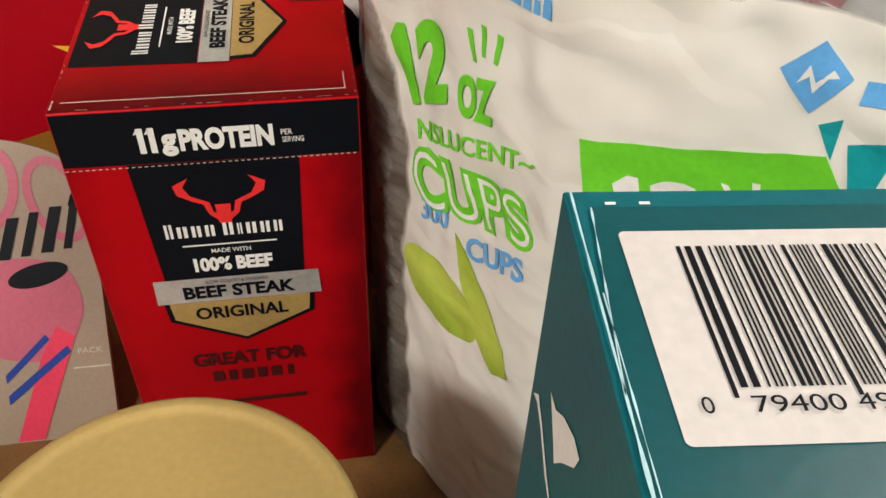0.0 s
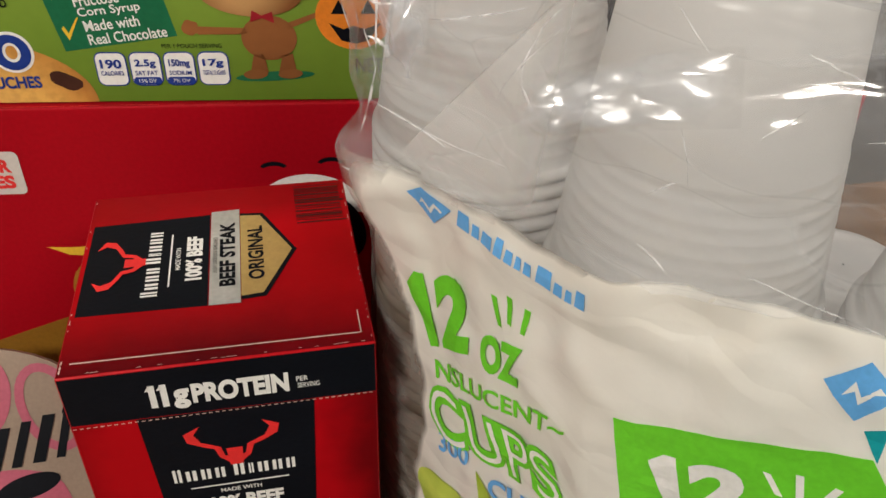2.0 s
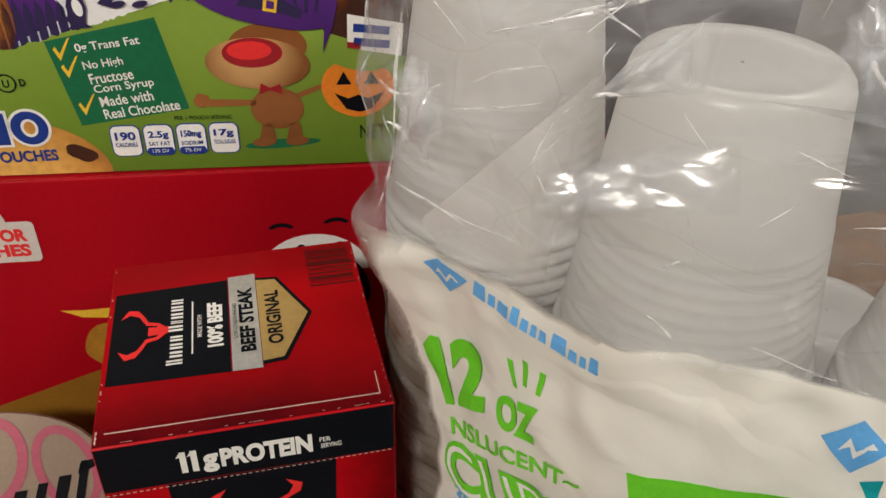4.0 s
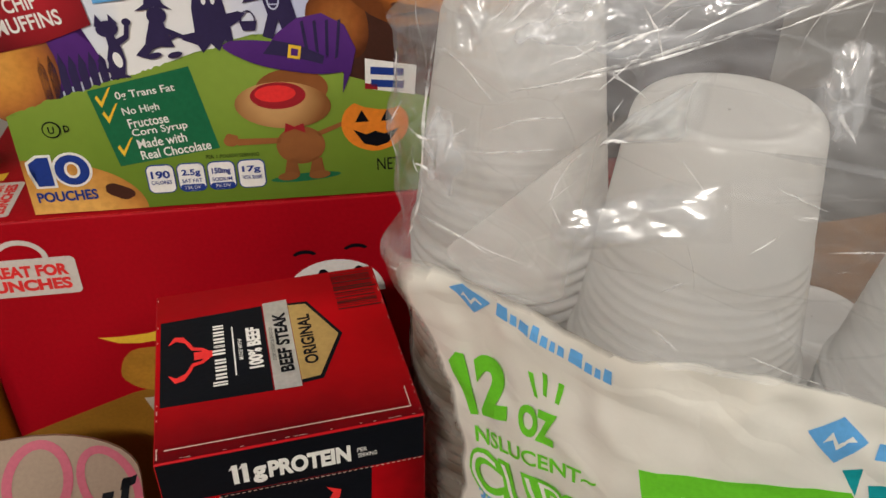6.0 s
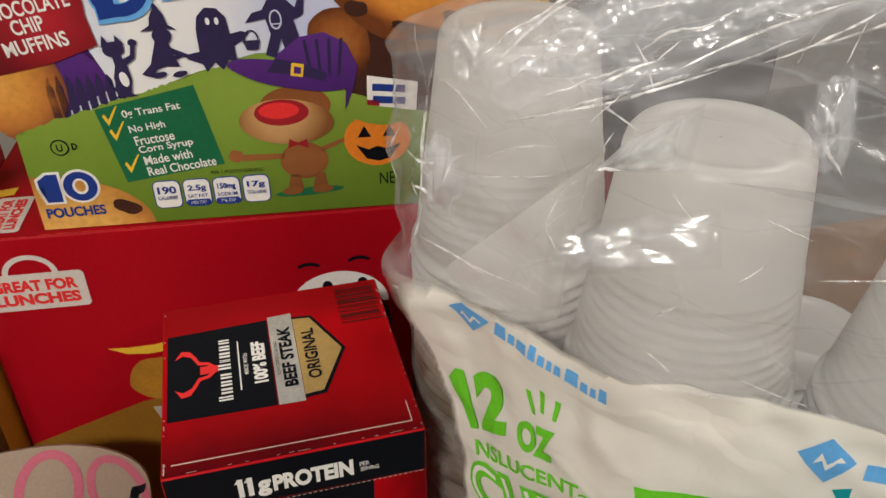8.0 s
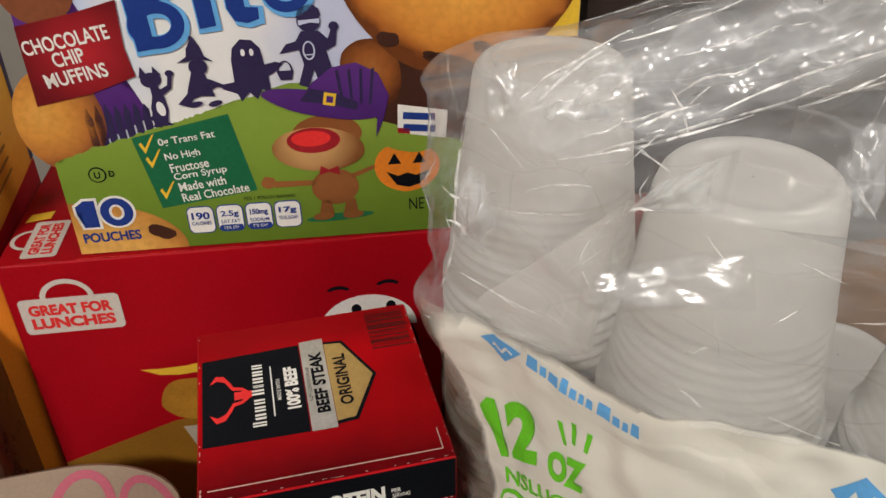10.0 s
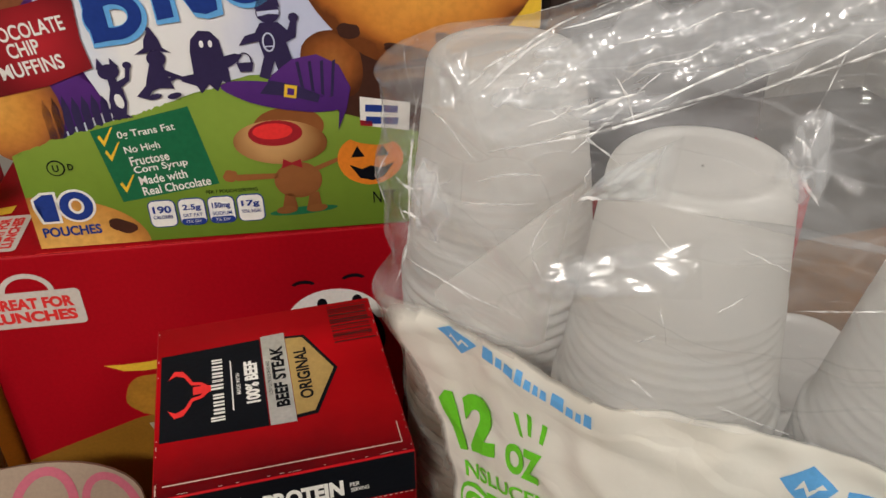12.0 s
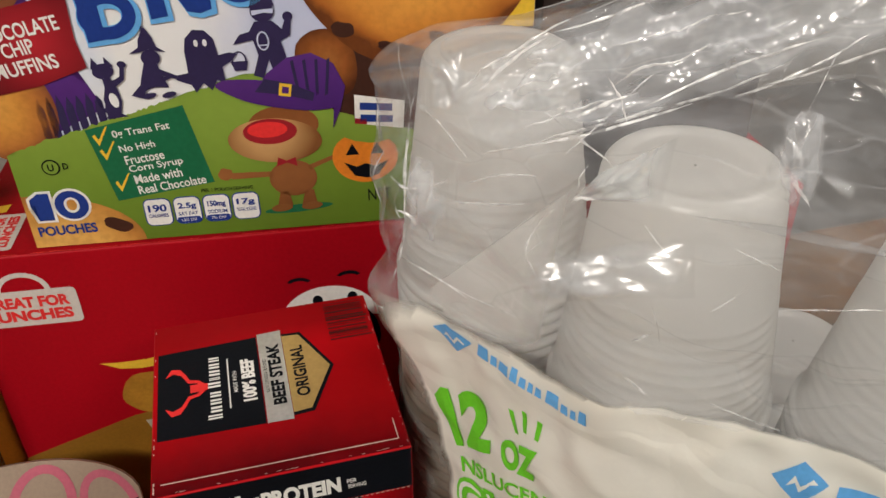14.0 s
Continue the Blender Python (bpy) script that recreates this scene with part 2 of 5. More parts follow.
def bag_print():
    m, nt, p = nodes_of("white_printed_film")
    a = grain(nt, 20.0, 5)
    link(nt, tint(nt, a.outputs[0], (0.82, 0.795, 0.725), (0.91, 0.89, 0.835)), p.inputs["Base Color"])
    p.inputs["Roughness"].default_value = 0.20
    p.inputs["Coat Weight"].default_value, p.inputs["Coat Roughness"].default_value = 0.25, 0.08
    tr = nt.nodes.new("ShaderNodeBsdfTranslucent")
    tr.inputs[0].default_value = (0.75, 0.72, 0.64, 1)
    mx = nt.nodes.new("ShaderNodeMixShader")
    mx.inputs[0].default_value = 0.12
    link(nt, p.outputs[0], mx.inputs[1])
    link(nt, tr.outputs[0], mx.inputs[2])
    # the ink thins out towards its upper edge
    ink = nt.nodes.new("ShaderNodeAttribute")
    ink.attribute_name = "ink"
    thin = nt.nodes.new("ShaderNodeMath")
    thin.operation = "MULTIPLY_ADD"
    link(nt, grain(nt, 70.0, 4).outputs[0], thin.inputs[0])
    thin.inputs[1].default_value = 0.35
    link(nt, ink.outputs["Fac"], thin.inputs[2])
    lim = nt.nodes.new("ShaderNodeMapRange")
    lim.inputs[1].default_value, lim.inputs[2].default_value = 0.12, 0.55
    lim.inputs[4].default_value = 0.97
    link(nt, thin.outputs[0], lim.inputs[0])
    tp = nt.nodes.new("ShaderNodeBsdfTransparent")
    # shade beside the snack carton, painted into the clear film's tint
    side_shade = nt.nodes.new("ShaderNodeAttribute")
    side_shade.attribute_name = "side_shade"
    link(nt, blend(nt, side_shade.outputs["Fac"], (0.95, 0.95, 0.94), (0.50, 0.45, 0.39)), tp.inputs[0])
    shine = nt.nodes.new("ShaderNodeBsdfGlossy")
    shine.inputs["Roughness"].default_value = 0.12
    bare = nt.nodes.new("ShaderNodeMixShader")
    bare.inputs[0].default_value = 0.09
    link(nt, tp.outputs[0], bare.inputs[1])
    link(nt, shine.outputs[0], bare.inputs[2])
    out = nt.nodes.new("ShaderNodeMixShader")
    link(nt, lim.outputs[0], out.inputs[0])
    link(nt, bare.outputs[0], out.inputs[1])
    link(nt, mx.outputs[0], out.inputs[2])
    link(nt, out.outputs[0], nt.nodes["Material Output"].inputs[0])
    v = nt.nodes.new("ShaderNodeTexVoronoi")
    v.feature = "DISTANCE_TO_EDGE"
    v.inputs["Scale"].default_value = 26.0
    w = nt.nodes.new("ShaderNodeMapping")
    w.inputs["Scale"].default_value = (1.0, 1.0, 1.9)
    link(nt, v.id_data.nodes.new("ShaderNodeTexCoord").outputs["Object"], w.inputs[0])
    soft = nt.nodes.new("ShaderNodeMix")
    soft.data_type = "VECTOR"
    soft.inputs[0].default_value = 0.06
    link(nt, w.outputs[0], soft.inputs[4])
    link(nt, grain(nt, 16.0, 3).outputs[1], soft.inputs[5])
    link(nt, soft.outputs[1], v.inputs["Vector"])
    add = nt.nodes.new("ShaderNodeMath")
    add.operation = "MULTIPLY_ADD"
    link(nt, grain(nt, 60.0, 5).outputs[0], add.inputs[0])
    add.inputs[1].default_value = 0.35
    link(nt, v.outputs["Distance"], add.inputs[2])
    relief(nt, p, add.outputs[0], 0.32, 0.0045)
    return m


def clear_film(name="clear_film", ior=1.36, most=0.14, milk=0.0, crumple=0.010, gloss=0.12, faded=False, thick=0.30, dull=(0.79, 0.82, 0.87)):
    """Thin clear film: mostly see-through, with flat crumpled facets that mirror the lamps and a faint milky haze on the creases."""
    m, nt, p = nodes_of(name)
    gl = nt.nodes.new("ShaderNodeBsdfGlossy")
    gl.inputs["Roughness"].default_value = gloss
    tp = nt.nodes.new("ShaderNodeBsdfTransparent")
    tp.inputs[0].default_value = (0.97, 0.97, 0.97, 1)
    haze = nt.nodes.new("ShaderNodeBsdfDiffuse")
    haze.inputs[0].default_value = (*dull, 1)
    fr = nt.nodes.new("ShaderNodeFresnel")
    fr.inputs[0].default_value = ior
    tc = nt.nodes.new("ShaderNodeTexCoord")
    mp = nt.nodes.new("ShaderNodeMapping")
    aim = nt.nodes.new("ShaderNodeMapping")
    aim.inputs["Rotation"].default_value = (0.0, 0.0, radians(30))
    link(nt, tc.outputs["Object"], aim.inputs[0])
    mp.inputs["Rotation"].default_value = (0.0, radians(20), 0.0)
    mp.inputs["Scale"].default_value = (0.20, 0.8, 1.15)
    link(nt, aim.outputs[0], mp.inputs[0])
    wob = grain(nt, 18.0, 2)
    bent = nt.nodes.new("ShaderNodeMix")
    bent.data_type = "VECTOR"
    bent.inputs[0].default_value = 0.03
    link(nt, mp.outputs[0], bent.inputs[4])
    link(nt, wob.outputs[1], bent.inputs[5])
    heights = []
    for scale in (38.0, 120.0):
        v = nt.nodes.new("ShaderNodeTexVoronoi")
        v.feature = "DISTANCE_TO_EDGE"
        v.inputs["Scale"].default_value = scale
        link(nt, bent.outputs[1], v.inputs["Vector"])
        heights.append(v.outputs["Distance"])
    low = nt.nodes.new("ShaderNodeMath")
    low.operation = "MULTIPLY_ADD"
    link(nt, heights[1], low.inputs[0])
    low.inputs[1].default_value = 0.10
    link(nt, heights[0], low.inputs[2])
    b = nt.nodes.new("ShaderNodeBump")
    b.inputs["Strength"].default_value, b.inputs["Distance"].default_value = 0.8, crumple
    link(nt, low.outputs[0], b.inputs["Height"])
    link(nt, b.outputs[0], gl.inputs["Normal"])
    crease = nt.nodes.new("ShaderNodeMapRange")
    crease.inputs[1].default_value, crease.inputs[2].default_value = 0.0, 0.02
    crease.inputs[3].default_value, crease.inputs[4].default_value = 0.12 + milk, 0.025 + milk
    link(nt, heights[0], crease.inputs[0])
    m1 = nt.nodes.new("ShaderNodeMixShader")
    veil = nt.nodes.new("ShaderNodeMapRange")
    veil.inputs[1].default_value, veil.inputs[2].default_value = 0.45, 0.72
    veil.inputs[3].default_value, veil.inputs[4].default_value = 0.0, thick
    streak = nt.nodes.new("ShaderNodeTexNoise")
    streak.inputs["Scale"].default_value, streak.inputs["Detail"].default_value = 55.0, 4.0
    link(nt, bent.outputs[1], streak.inputs["Vector"])
    link(nt, streak.outputs[0], veil.inputs[0])
    both = nt.nodes.new("ShaderNodeMath")
    link(nt, crease.outputs[0], both.inputs[0])
    link(nt, veil.outputs[0], both.inputs[1])
    link(nt, both.outputs[0], m1.inputs[0])
    link(nt, tp.outputs[0], m1.inputs[1])
    link(nt, haze.outputs[0], m1.inputs[2])
    m2 = nt.nodes.new("ShaderNodeMixShader")
    cap = nt.nodes.new("ShaderNodeMath")
    cap.operation = "MINIMUM"
    link(nt, fr.outputs[0], cap.inputs[0])
    cap.inputs[1].default_value = most
    link(nt, cap.outputs[0], m2.inputs[0])
    link(nt, m1.outputs[0], m2.inputs[1])
    link(nt, gl.outputs[0], m2.inputs[2])
    last = m2
    if faded:
        # a fold dies away into the sheet at its borders
        body = nt.nodes.new("ShaderNodeAttribute")
        body.attribute_name = "body"
        last = nt.nodes.new("ShaderNodeMixShader")
        link(nt, body.outputs["Fac"], last.inputs[0])
        link(nt, tp.outputs[0], last.inputs[1])
        link(nt, m2.outputs[0], last.inputs[2])
    link(nt, last.outputs[0], nt.nodes["Material Output"].inputs[0])
    return m


def pinched_film():
    """The sharp edge of a crease in clear film: half clear, with a strong gleam."""
    m, nt, p = nodes_of("pinched_film")
    p.inputs["Base Color"].default_value = (0.85, 0.85, 0.86, 1)
    p.inputs["Roughness"].default_value = 0.24
    p.inputs["Specular IOR Level"].default_value = 1.0
    p.inputs["Coat Weight"].default_value, p.inputs["Coat Roughness"].default_value = 1.0, 0.2
    a = nt.nodes.new("ShaderNodeMapRange")
    a.inputs[3].default_value, a.inputs[4].default_value = 0.1, 0.9
    a.inputs[1].default_value, a.inputs[2].default_value = 0.35, 0.65
    link(nt, grain(nt, 150.0, 2).outputs[0], a.inputs[0])
    link(nt, a.outputs[0], p.inputs["Alpha"])
    return m


CUP = cup_plastic()
FILM_CREASE = pinched_film()
BAG_PRINT = bag_print()
FILM = clear_film(milk=0.05, gloss=0.08, thick=0.14)
FILM_FOLD = clear_film("folded_film", 2.2, 0.6, 0.34, 0.005, 0.14, True)
FILM_GLINT = clear_film("crumpled_film", 2.6, 0.75, 0.14, 0.004, 0.24, True)
FILM_BLUISH = clear_film("bluish_doubled_film", 2.2, 0.5, 0.40, 0.004, 0.16, True, 0.3, (0.78, 0.83, 0.86))
FILM_VEIL = clear_film("doubled_film", 1.4, 0.10, 0.72, 0.002, 0.3, True, 0.1, (0.64, 0.63, 0.61))


# ---- mesh helpers ----
def mesh_from(name, verts, faces, mat, smooth=False):
    me = bpy.data.meshes.new(name)
    me.from_pydata([tuple(v) for v in verts], [], faces)
    me.materials.append(mat)
    if smooth:
        me.shade_smooth()
    me.update()
    return me


def part(name, bm, mat, parent, label="", smooth=False):
    me = bpy.data.meshes.new(name)
    bm.to_mesh(me)
    bm.free()
    me.materials.append(mat)
    if smooth:
        me.shade_smooth()
    ob = new(name, me)
    ob.parent = parent
    if label:
        ob["label"] = label
    return ob


def piece(name, me, parent, label=""):
    ob = new(name, me)
    ob.parent = parent
    if label:
        ob["label"] = label
    return ob


def thing(name, m, label, category, group="", kind=""):
    ob = new(name)
    ob.empty_display_size = 0.02
    ob.matrix_world = m
    return tagged(ob, label, category, group, kind)


def slab(x0, y0, z0, x1, y1, z1, bevel=0.0, segs=2):
    """A block in metres with rounded edges."""
    bm = bmesh.new()
    bmesh.ops.create_cube(bm, size=1.0)
    for v in bm.verts:
        v.co = Vector(((x0 + x1) / 2 + v.co.x * (x1 - x0), (y0 + y1) / 2 + v.co.y * (y1 - y0), (z0 + z1) / 2 + v.co.z * (z1 - z0)))
    if bevel:
        bmesh.ops.bevel(bm, geom=list(bm.edges), offset=bevel, segments=segs, affect="EDGES", profile=0.6)
    return bm


class Face:
    """One side of a carton: origin, the ways right and up on it, and outwards. Prints on it are given in modules."""

    def __init__(self, parent, o, u, v):
        self.parent, self.o, self.u, self.v = parent, Vector(o), Vector(u), Vector(v)
        self.n = self.u.cross(self.v)

    def on(self, ob):
        """The same face, for what is printed on one of its panels."""
        f = Face(ob, self.o, self.u, self.v)
        return f

    def at(self, x, y, lay):
        return self.o + self.u * (x * K) + self.v * (y * K) + self.n * (0.00022 * lay)


def oval(cx, cy, rx, ry, n=28, turn=0.0, wobble=0.0, seed=0):
    out = []
    for i in range(n):
        a = 2 * math.pi * i / n
        k = 1 + wobble * noise.noise(Vector((math.cos(a) * 1.4 + seed * 7.1, math.sin(a) * 1.4, seed)))
        x, y = rx * k * math.cos(a), ry * k * math.sin(a)
        c, s = math.cos(radians(turn)), math.sin(radians(turn))
        out.append((cx + x * c - y * s, cy + x * s + y * c))
    return out


def rounded(x0, y0, x1, y1, r, n=5):
    out = []
    for cx, cy, a0 in ((x1 - r, y0 + r, -90), (x1 - r, y1 - r, 0), (x0 + r, y1 - r, 90), (x0 + r, y0 + r, 180)):
        for i in range(n + 1):
            a = radians(a0 + 90 * i / n)
            out.append((cx + r * math.cos(a), cy + r * math.sin(a)))
    return out


def flat_mesh(pts):
    """Triangles of a flat outline."""
    bm = bmesh.new()
    f = bm.faces.new([bm.verts.new((x, y, 0)) for x, y in pts])
    bmesh.ops.triangulate(bm, faces=[f])
    bm.verts.index_update()
    v = [tuple(w.co.xy) for w in bm.verts]
    t = [tuple(w.index for w in g.verts) for g in bm.faces]
    bm.free()
    return v, t


def letters(s, bold=0.02, spacing=1.0):
    """Triangles of a line of writing, scaled to the square from 0 to 1."""
    cu = bpy.data.curves.new("writing", "FONT")
    cu.body, cu.size, cu.offset, cu.space_character, cu.resolution_u = s, 1.0, bold, spacing, 4
    ob = bpy.data.objects.new("writing", cu)
    scene.collection.objects.link(ob)
    me = bpy.data.meshes.new_from_object(ob.evaluated_get(bpy.context.evaluated_depsgraph_get()))
    bpy.data.objects.remove(ob)
    bpy.data.curves.remove(cu)
    xy = np.array([v.co.xy[:] for v in me.vertices])
    lo, hi = xy.min(0), xy.max(0)
    v = [tuple(p) for p in (xy - lo) / (hi - lo)]
    t = [tuple(p.vertices) for p in me.polygons]
    bpy.data.meshes.remove(me)
    return v, t


def draw(face, name, v, t, mat, lay, label="", parent=None):
    vs = [face.at(x, y, lay) for x, y in v]
    if vs and t:
        a, b, c = (vs[i] for i in t[0][:3])
        if (b - a).cross(c - a).dot(face.n) < 0:
            t = [tuple(reversed(f)) for f in t]
    return piece(name, mesh_from(name, vs, t, mat), parent or face.parent, label)


def shape(face, name, pts, mat, lay=1, label=""):
    v, t = flat_mesh(pts)
    return draw(face, name, v, t, mat, lay, label)


def quad_map(v, bl, br, tr, tl):
    return [tuple((1 - x) * (1 - y) * bl[i] + x * (1 - y) * br[i] + x * y * tr[i] + (1 - x) * y * tl[i] for i in (0, 1)) for x, y in v]


def write(face, s, cx, cy, w, h, mat, lay=3, turn=0.0, bold=0.02, name="lettering", spacing=1.0):
    v, t = letters(s, bold, spacing)
    c, k = math.cos(radians(turn)), math.sin(radians(turn))
    v = [(cx + (x - 0.5) * w * c - (y - 0.5) * h * k, cy + (x - 0.5) * w * k + (y - 0.5) * h * c) for x, y in v]
    return draw(face, name, v, t, mat, lay)


def bar(face, cx, cy, w, h, mat, lay=3, turn=0.0, name="print_bar"):
    c, k = math.cos(radians(turn)), math.sin(radians(turn))
    pts = [(cx + x * w / 2 * c - y * h / 2 * k, cy + x * w / 2 * k + y * h / 2 * c) for x, y in ((-1, -1), (1, -1), (1, 1), (-1, 1))]
    return shape(face, name, pts, mat, lay)


def barcode(face, x0, y0, x1, y1, mat, lay, seed=3, modules=95, along="x"):
    """Black bars of uneven widths."""
    rnd = random.Random(seed)
    i = 0
    while i < modules:
        w = rnd.choice((1, 1, 1, 2, 2, 3))
        g = rnd.choice((1, 1, 2, 2, 3))
        tall = i < 3 or i > modules - 4 or abs(i - modules / 2) < 2
        a, c = i / modules, min(1.0, (i + w) / modules)
        low = -0.06 if tall else 0.0
        v = [(a, low), (c, low), (c, 1), (a, 1)]
        if along == "y":
            v = [(1 - y, x) for x, y in v]
        draw(face, "barcode_bar", [(x0 + (x1 - x0) * x, y0 + (y1 - y0) * y) for x, y in v], [(0, 1, 2, 3)], mat, lay)
        i += w + g


def carton(name, x, y, z, yaw, w, d, h, mat, label, category, bevel=0.0012):
    """A carton with its front lower left corner at (x, y, z) of the plan; its faces by name."""
    m = Matrix.Translation(at(x, y, z)) @ pose(0, 0, 0, 0, 0, yaw)
    ob = thing(name, m, label, category)
    part("body", slab(0, 0, 0, w * K, d * K, h * K, bevel, 3), mat, ob, smooth=False)
    f = {
        "front": Face(ob, (0, 0, 0), (1, 0, 0), (0, 0, 1)),
        "top": Face(ob, (0, 0, h * K), (1, 0, 0), (0, 1, 0)),
        "left": Face(ob, (0, d * K, 0), (0, -1, 0), (0, 0, 1)),
        "right": Face(ob, (w * K, 0, 0), (0, 1, 0), (0, 0, 1)),
    }
    return ob, f


# ---- the room ----
def setting(name, bm, mat, label, cat):
    ob = part(name, bm, mat, None, label)
    return tagged(ob, label, cat, kind="structure")


setting("floor", slab(-2.4, -2.4, -0.80, 2.4, 2.4, -0.75), FLOORING, "brown boarded floor of the room", "floor")
setting("ceiling", slab(-2.4, -2.4, 1.75, 2.4, 2.4, 1.80), CEILING, "plain off-white ceiling", "ceiling")
setting("wall_north", slab(-2.4, 2.3, -0.75, 2.4, 2.4, 1.75), WALL, "plain dim painted wall", "wall")
setting("wall_south", slab(-2.4, -2.4, -0.75, 2.4, -2.3, 1.75), WALL, "plain painted wall", "wall")
setting("wall_east", slab(2.3, -2.3, -0.75, 2.4, 2.3, 1.75), WALL, "plain painted wall", "wall")
setting("wall_west", slab(-2.4, -2.3, -0.75, -2.3, 2.3, 1.75), WALL, "plain painted wall", "wall")

table = thing("table", pose(0, 0, -0.75), "brown wooden table under the groceries", "table")
part("tabletop", slab(-0.62, -0.55, 0.715, 0.72, 0.42, 0.75, 0.004), OAK, table)
for tx in (-0.55, 0.65):
    for ty in (-0.48, 0.36):
        part("leg", slab(tx - 0.03, ty - 0.03, 0, tx + 0.03, ty + 0.03, 0.714, 0.004), OAK, table)


# ---- the tall red carton of meat snacks ----
def meat_panel(fc, put):
    """The label of the meat snack: put() maps its own right and up to the carton's face."""
    def P(pts):
        return [put(*p) for p in pts]

    def wr(s, cx, cy, w, h, mat, lay, bold=0.03, base=None):
        v, t = letters(s, bold)
        draw(fc.on(base) if base else fc, "lettering", [put(cx + (x - 0.5) * w, cy + (y - 0.5) * h) for x, y in v], t, mat, lay)

    def horn(side):
        return [(0.02 * side, 0.0), (0.16 * side, 0.10), (0.20 * side, 0.34), (0.48 * side, 0.52), (0.57 * side, 0.74), (0.46 * side, 0.95),
                (0.72 * side, 0.78), (0.68 * side, 0.55), (0.45 * side, 0.38), (0.30 * side, 0.30), (0.24 * side, 0.05), (0.10 * side, -0.12), (0.02 * side, -0.16)]
    for sd in (1, -1):
        shape(fc, "emblem", P([(x * 0.80, 2.56 + y * 0.66) for x, y in horn(sd)]), RED_INK, 4)
    shape(fc, "emblem", P([(-0.08, 2.44), (0.08, 2.44), (0.1, 2.75), (-0.1, 2.75)]), RED_INK, 5)
    x = -0.80
    for w, tall in ((0.10, 0.24), (0.13, 0.19), (0.12, 0.19), (0.12, 0.19), (0.0, 0), (0.13, 0.24), (0.06, 0.19), (0.13, 0.19), (0.12, 0.19), (0.11, 0.19)):
        if w:
            for o in (0.0, w * 0.62):
                shape(fc, "brand_bar", P([(x + o, 2.22), (x + o + w * 0.38, 2.22), (x + o + w * 0.38, 2.22 + tall), (x + o, 2.22 + tall)]), WHITE_INK, 4)
        x += w + 0.055
    shape(fc, "rule_line", P([(-0.62, 2.06), (0.62, 2.06), (0.62, 2.085), (-0.62, 2.085)]), WHITE_INK, 4)
    wr("MADE WITH", 0, 1.96, 0.52, 0.075, WHITE_INK, 4, 0.01)
    wr("100% BEEF", 0, 1.72, 1.05, 0.25, WHITE_INK, 4, 0.05)
    ribbon = shape(fc, "silver_ribbon", P([(-1.13, 1.03), (1.15, 1.03), (1.13, 1.48), (-1.12, 1.48)]), SILVER, 5)
    wr("SLOW COOKED & SEASONED", 0, 1.405, 0.86, 0.06, BLACK_INK, 6, 0.0, ribbon)
    wr("BEEF STEAK", 0.02, 1.22, 1.54, 0.24, BLACK_INK, 6, 0.04, ribbon)
    shape(fc, "badge_border", P([(-1.05, 1.02), (1.05, 1.02), (1.02, 0.66), (0.0, 0.16), (-1.02, 0.66)]), BLACK_INK, 3)
    badge = shape(fc, "gold_badge", P([(-0.98, 1.02), (0.98, 1.02), (0.95, 0.70), (0.0, 0.23), (-0.95, 0.70)]), GOLD_INK, 4)
    wr("ORIGINAL", 0.0, 0.79, 1.30, 0.24, BLACK_INK, 5, 0.03, badge)


